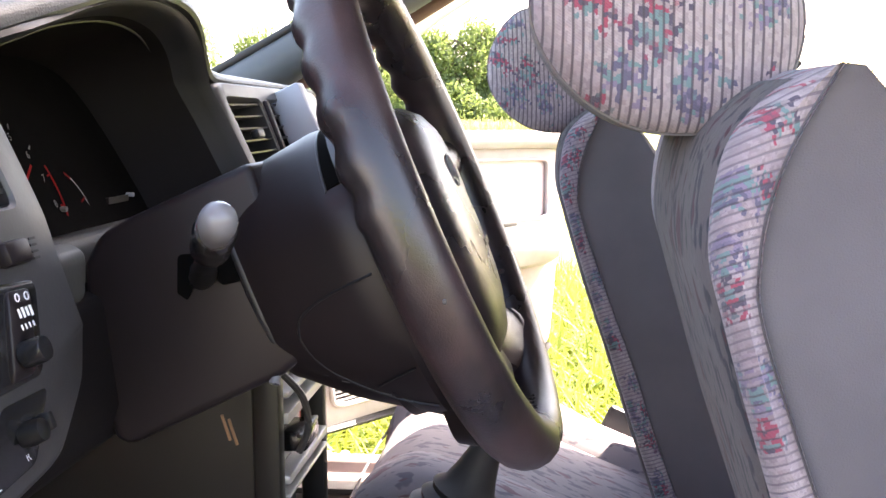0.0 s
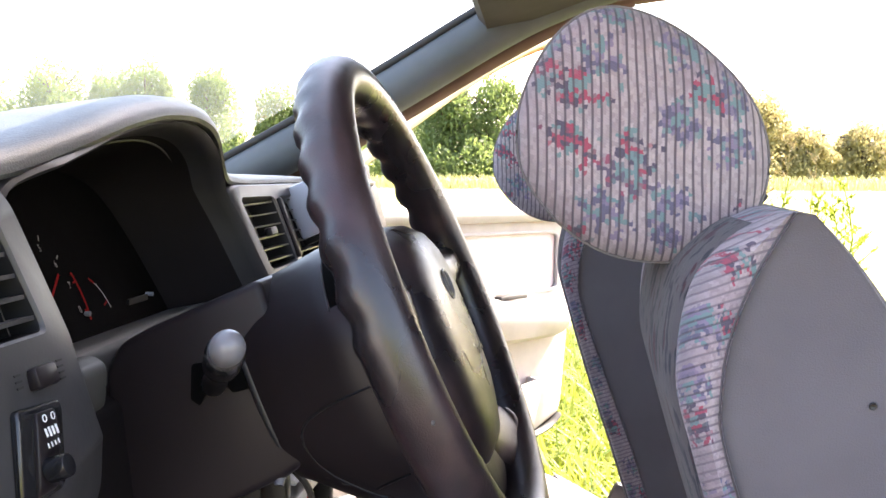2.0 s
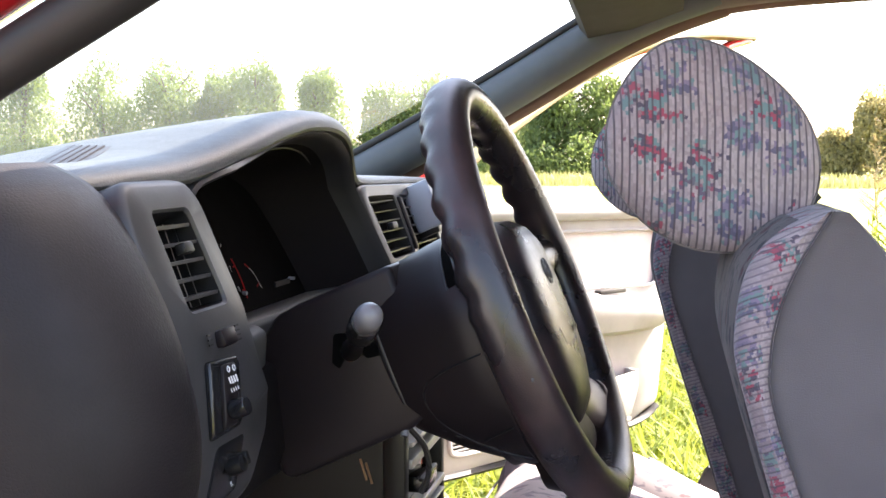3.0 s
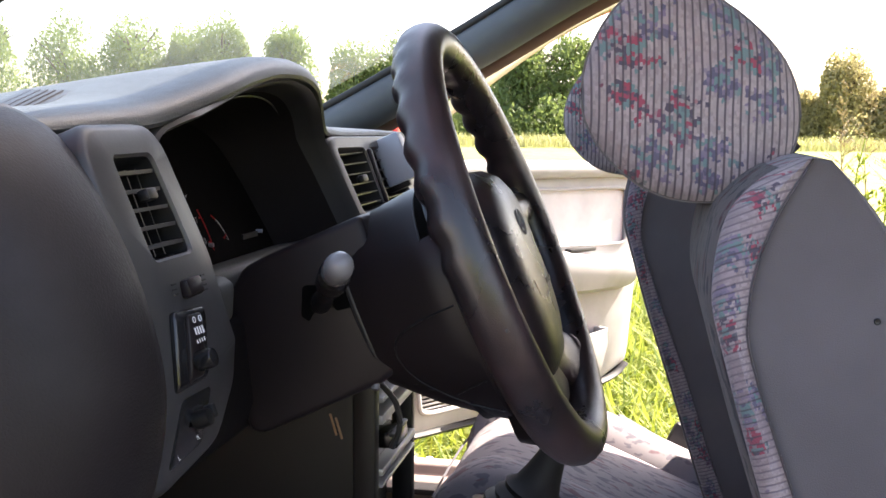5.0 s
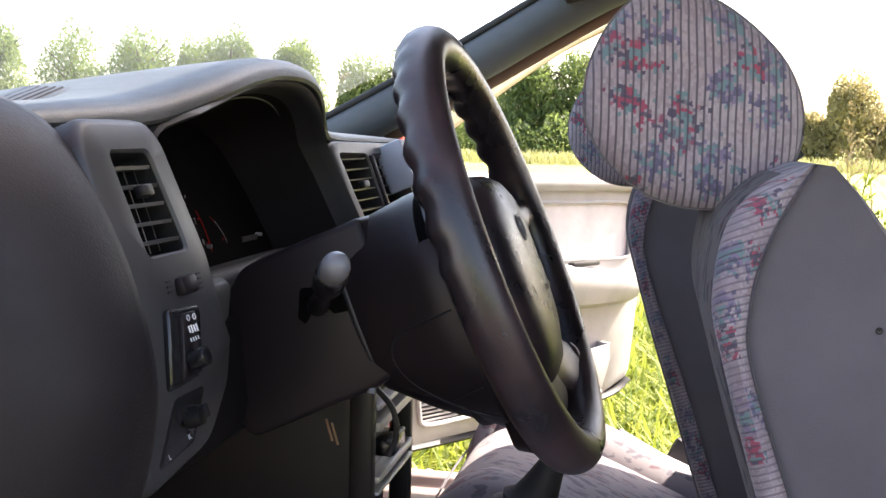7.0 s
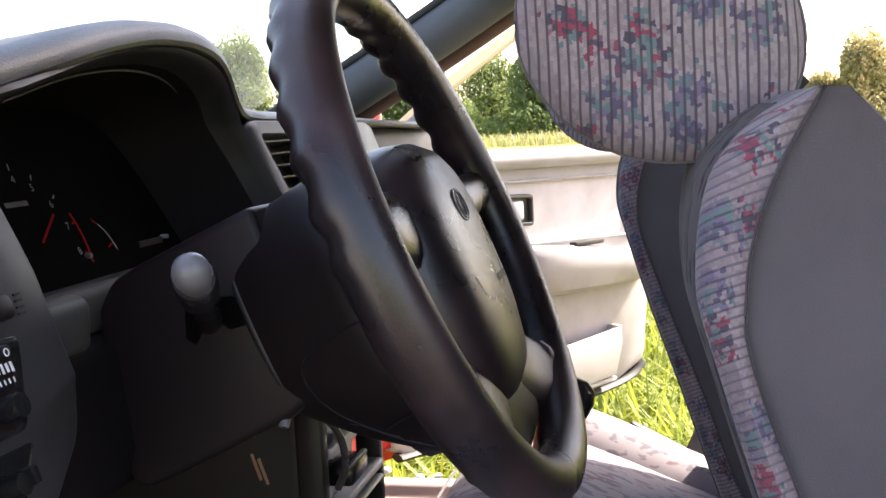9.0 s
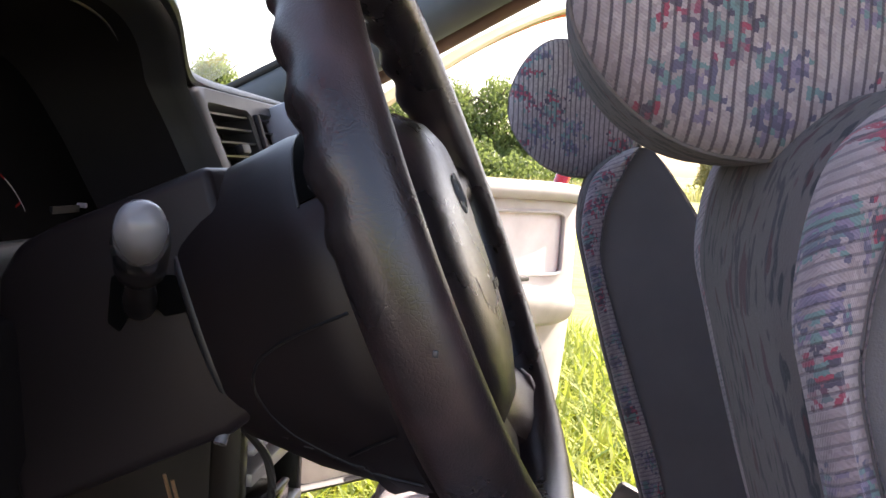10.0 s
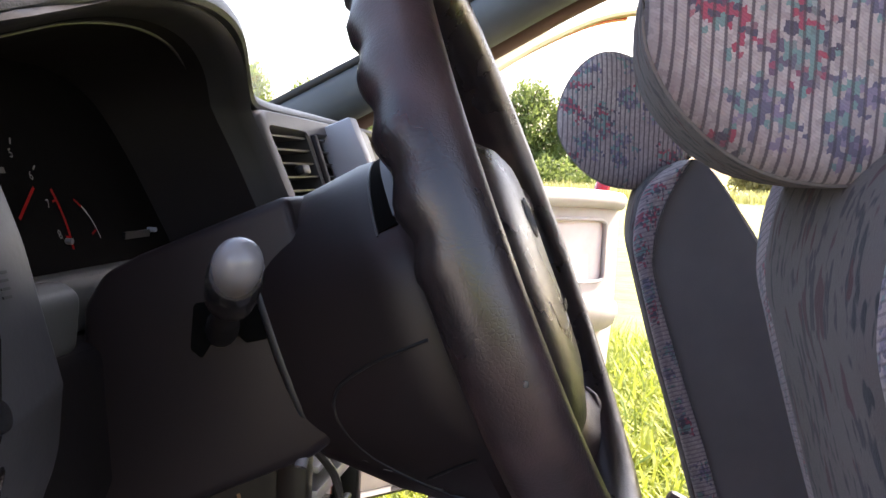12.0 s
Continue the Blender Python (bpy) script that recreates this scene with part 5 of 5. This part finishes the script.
dpart("belt_roll", tube(spline([dp(0.15, 0.955, 0.004), dp(0.45, 0.948, 0.010), dp(0.80, 0.942, 0.010), dp(0.908, 0.935, 0.002)], 6), 0.016, 12, False, (1.2, 1), (0, 1, 0)), M_DOOR, trim, "rounded top roll of the trim")


def armrest():
    rings = []
    for a, zt, zb, out in ((0.46, 0.772, 0.70, 0.010), (0.48, 0.775, 0.680, 0.034), (0.52, 0.772, 0.668, 0.050), (0.60, 0.764, 0.664, 0.056), (0.72, 0.748, 0.660, 0.056), (0.82, 0.735, 0.660, 0.052), (0.865, 0.728, 0.664, 0.040), (0.88, 0.724, 0.675, 0.010)):
        zm = (zt + zb) / 2
        rings.append([dp(a, z, n) for n, z in ((-0.004, zt), (out * 0.55, zt + 0.002), (out * 0.9, zt - 0.006), (out, zt - 0.022), (out * 0.95, zm), (out * 0.75, zb + 0.012), (out * 0.35, zb), (-0.004, zb))])
    return loft(rings)


arm = dpart("armrest", armrest(), M_DOOR, trim, "moulded pale grey armrest")
dpart("armrest_slot", box((0.66, -0.058, 0.765), (0.09, 0.020, 0.010), 0.003), M_RUBBER, arm)
POC = [(0.36, 0.540), (0.52, 0.556), (0.755, 0.572), (0.762, 0.540), (0.735, 0.470), (0.38, 0.452)]
dpart("map_pocket", prism(POC, "y", -0.066, -0.054, 0.005), M_DOOR, trim, "shallow map pocket")
dpart("pocket_side", prism([(0.735, 0.470), (0.765, 0.575), (0.752, 0.575), (0.722, 0.470)], "y", -0.062, -0.028, 0.003), M_DOOR, trim)
dpart("pocket_floor", box((0.56, -0.045, 0.462), (0.36, 0.036, 0.010), 0.003), M_DOOR, trim)
pull = dpart("handle_cup", plate(rrect([(0.445, 0.880), (0.530, 0.876), (0.530, 0.812), (0.452, 0.816)], 0.12, 3), [rrect([(0.453, 0.872), (0.522, 0.868), (0.522, 0.820), (0.458, 0.824)], 0.1, 3)], 0.016, 0.004, lambda a, b, n: dp(a, b, n + 0.004)), M_GREY, trim, "grey plastic handle surround")
dpart("handle_well", box((0.488, -0.022, 0.846), (0.07, 0.006, 0.05), 0.0), M_BLACK, pull)
dpart("inside_handle", box((0.478, -0.034, 0.846), (0.034, 0.012, 0.038), 0.005), M_SILVER, pull, "silver-grey inside handle")
grille = dpart("speaker_grille", plate(SPK, [], 0.006, 0.003, lambda a, b, n: dp(a, b, n - 0.014)), M_RUBBER, trim, "dark speaker opening")
for k in range(9):
    dpart("grille_slat", box((0.305, -0.021, 0.470 + 0.0085 * k), (0.222, 0.006, 0.0042), 0.001), M_DOOR, grille)
dpart("speaker_rim", tube([dp(a, b, 0.001) for a, b in SPK], 0.006, 8, True, up=(0, 1, 0)), M_DOOR, trim)
dpart("bottom_seal", tube(spline([dp(0.15, 0.424, -0.006), dp(0.40, 0.422, -0.006), (dp(0.78, 0.437, -0.006)), dp(0.875, 0.468, -0.006)], 6), 0.008, 8, False, (1, 2), (0, 1, 0)), M_RUBBER, door, "black rubber seal along the bottom edge")
# window frame of the door, with the corner plate for the mirror
FR = [(0.17, 0.965), (0.288, 1.043), (0.379, 1.098), (0.502, 1.165), (0.60, 1.216), (0.713, 1.268), (0.863, 1.325), (1.00, 1.358), (1.15, 1.378), (1.345, 1.386)]
line = spline([Vector((a, 0.035, b)) for a, b in FR], 5)
fr = dpart("window_frame", tube(line, 0.011, 10, False, (1.0, 2.0), (0, 1, 0)), M_FRAME, door, "dusty olive inner side of the window frame")
dpart("frame_seal", tube([p + Vector((0.003, 0.014, -0.013)) for p in line[:36]], 0.006, 8, False, (1, 1.2), (0, 1, 0)), M_RED, fr, "red painted outer edge of the frame")
dpart("rear_frame", tube(spline([(1.33, 0.035, 1.380), (1.19, 0.035, 1.335), (1.05, 0.035, 1.19), (0.925, 0.035, 0.95)], 5), 0.012, 10, False, (1.0, 1.6), (0, 1, 0)), M_RED, fr)
dpart("mirror_plate", prism([(0.155, 0.972), (0.300, 0.972), (0.285, 1.05), (0.26, 1.045)], "y", -0.012, 0.012, 0.005), M_GREY, door, "grey triangular mirror corner plate")
dpart("mirror_housing", box((0.21, 0.15, 1.02), (0.08, 0.16, 0.11), 0.03, None, 4), M_RED, door, "red mirror housing")

# ---- driver's door, standing open beside the camera ----
NEAR_HINGE = Vector((-0.50, -0.40, 0.0))
NEAR_DOOR = Matrix.Translation(NEAR_HINGE) @ rot("Z", -66)
own = thing("driver_door", tuple(NEAR_HINGE + Vector((0, 0, 0.4))), "open red driver's door with grey inner trim", "car door")


def npart(name, bm, mat, parent, label=""):
    bmesh.ops.transform(bm, matrix=NEAR_DOOR, verts=bm.verts[:])
    return part(name, bm, mat, parent, label)


npart("outer_skin", prism(OUT, "y", -0.075, -0.022, 0.012), M_RED, own, "red painted outer panel")
npart("inner_trim", prism(INN, "y", -0.018, 0.028, 0.010), M_DOOR, own, "pale grey vinyl inner trim")
npart("window_frame", tube([p + Vector((0, -0.07, 0)) for p in line], 0.011, 10, False, (1.0, 2.0), (0, 1, 0)), M_RED, own)
npart("rear_frame", tube([(1.12, -0.035, 1.385), (1.02, -0.035, 1.18), (0.925, -0.035, 0.95)], 0.012, 10, False, (1.0, 1.6), (0, 1, 0)), M_RED, own)
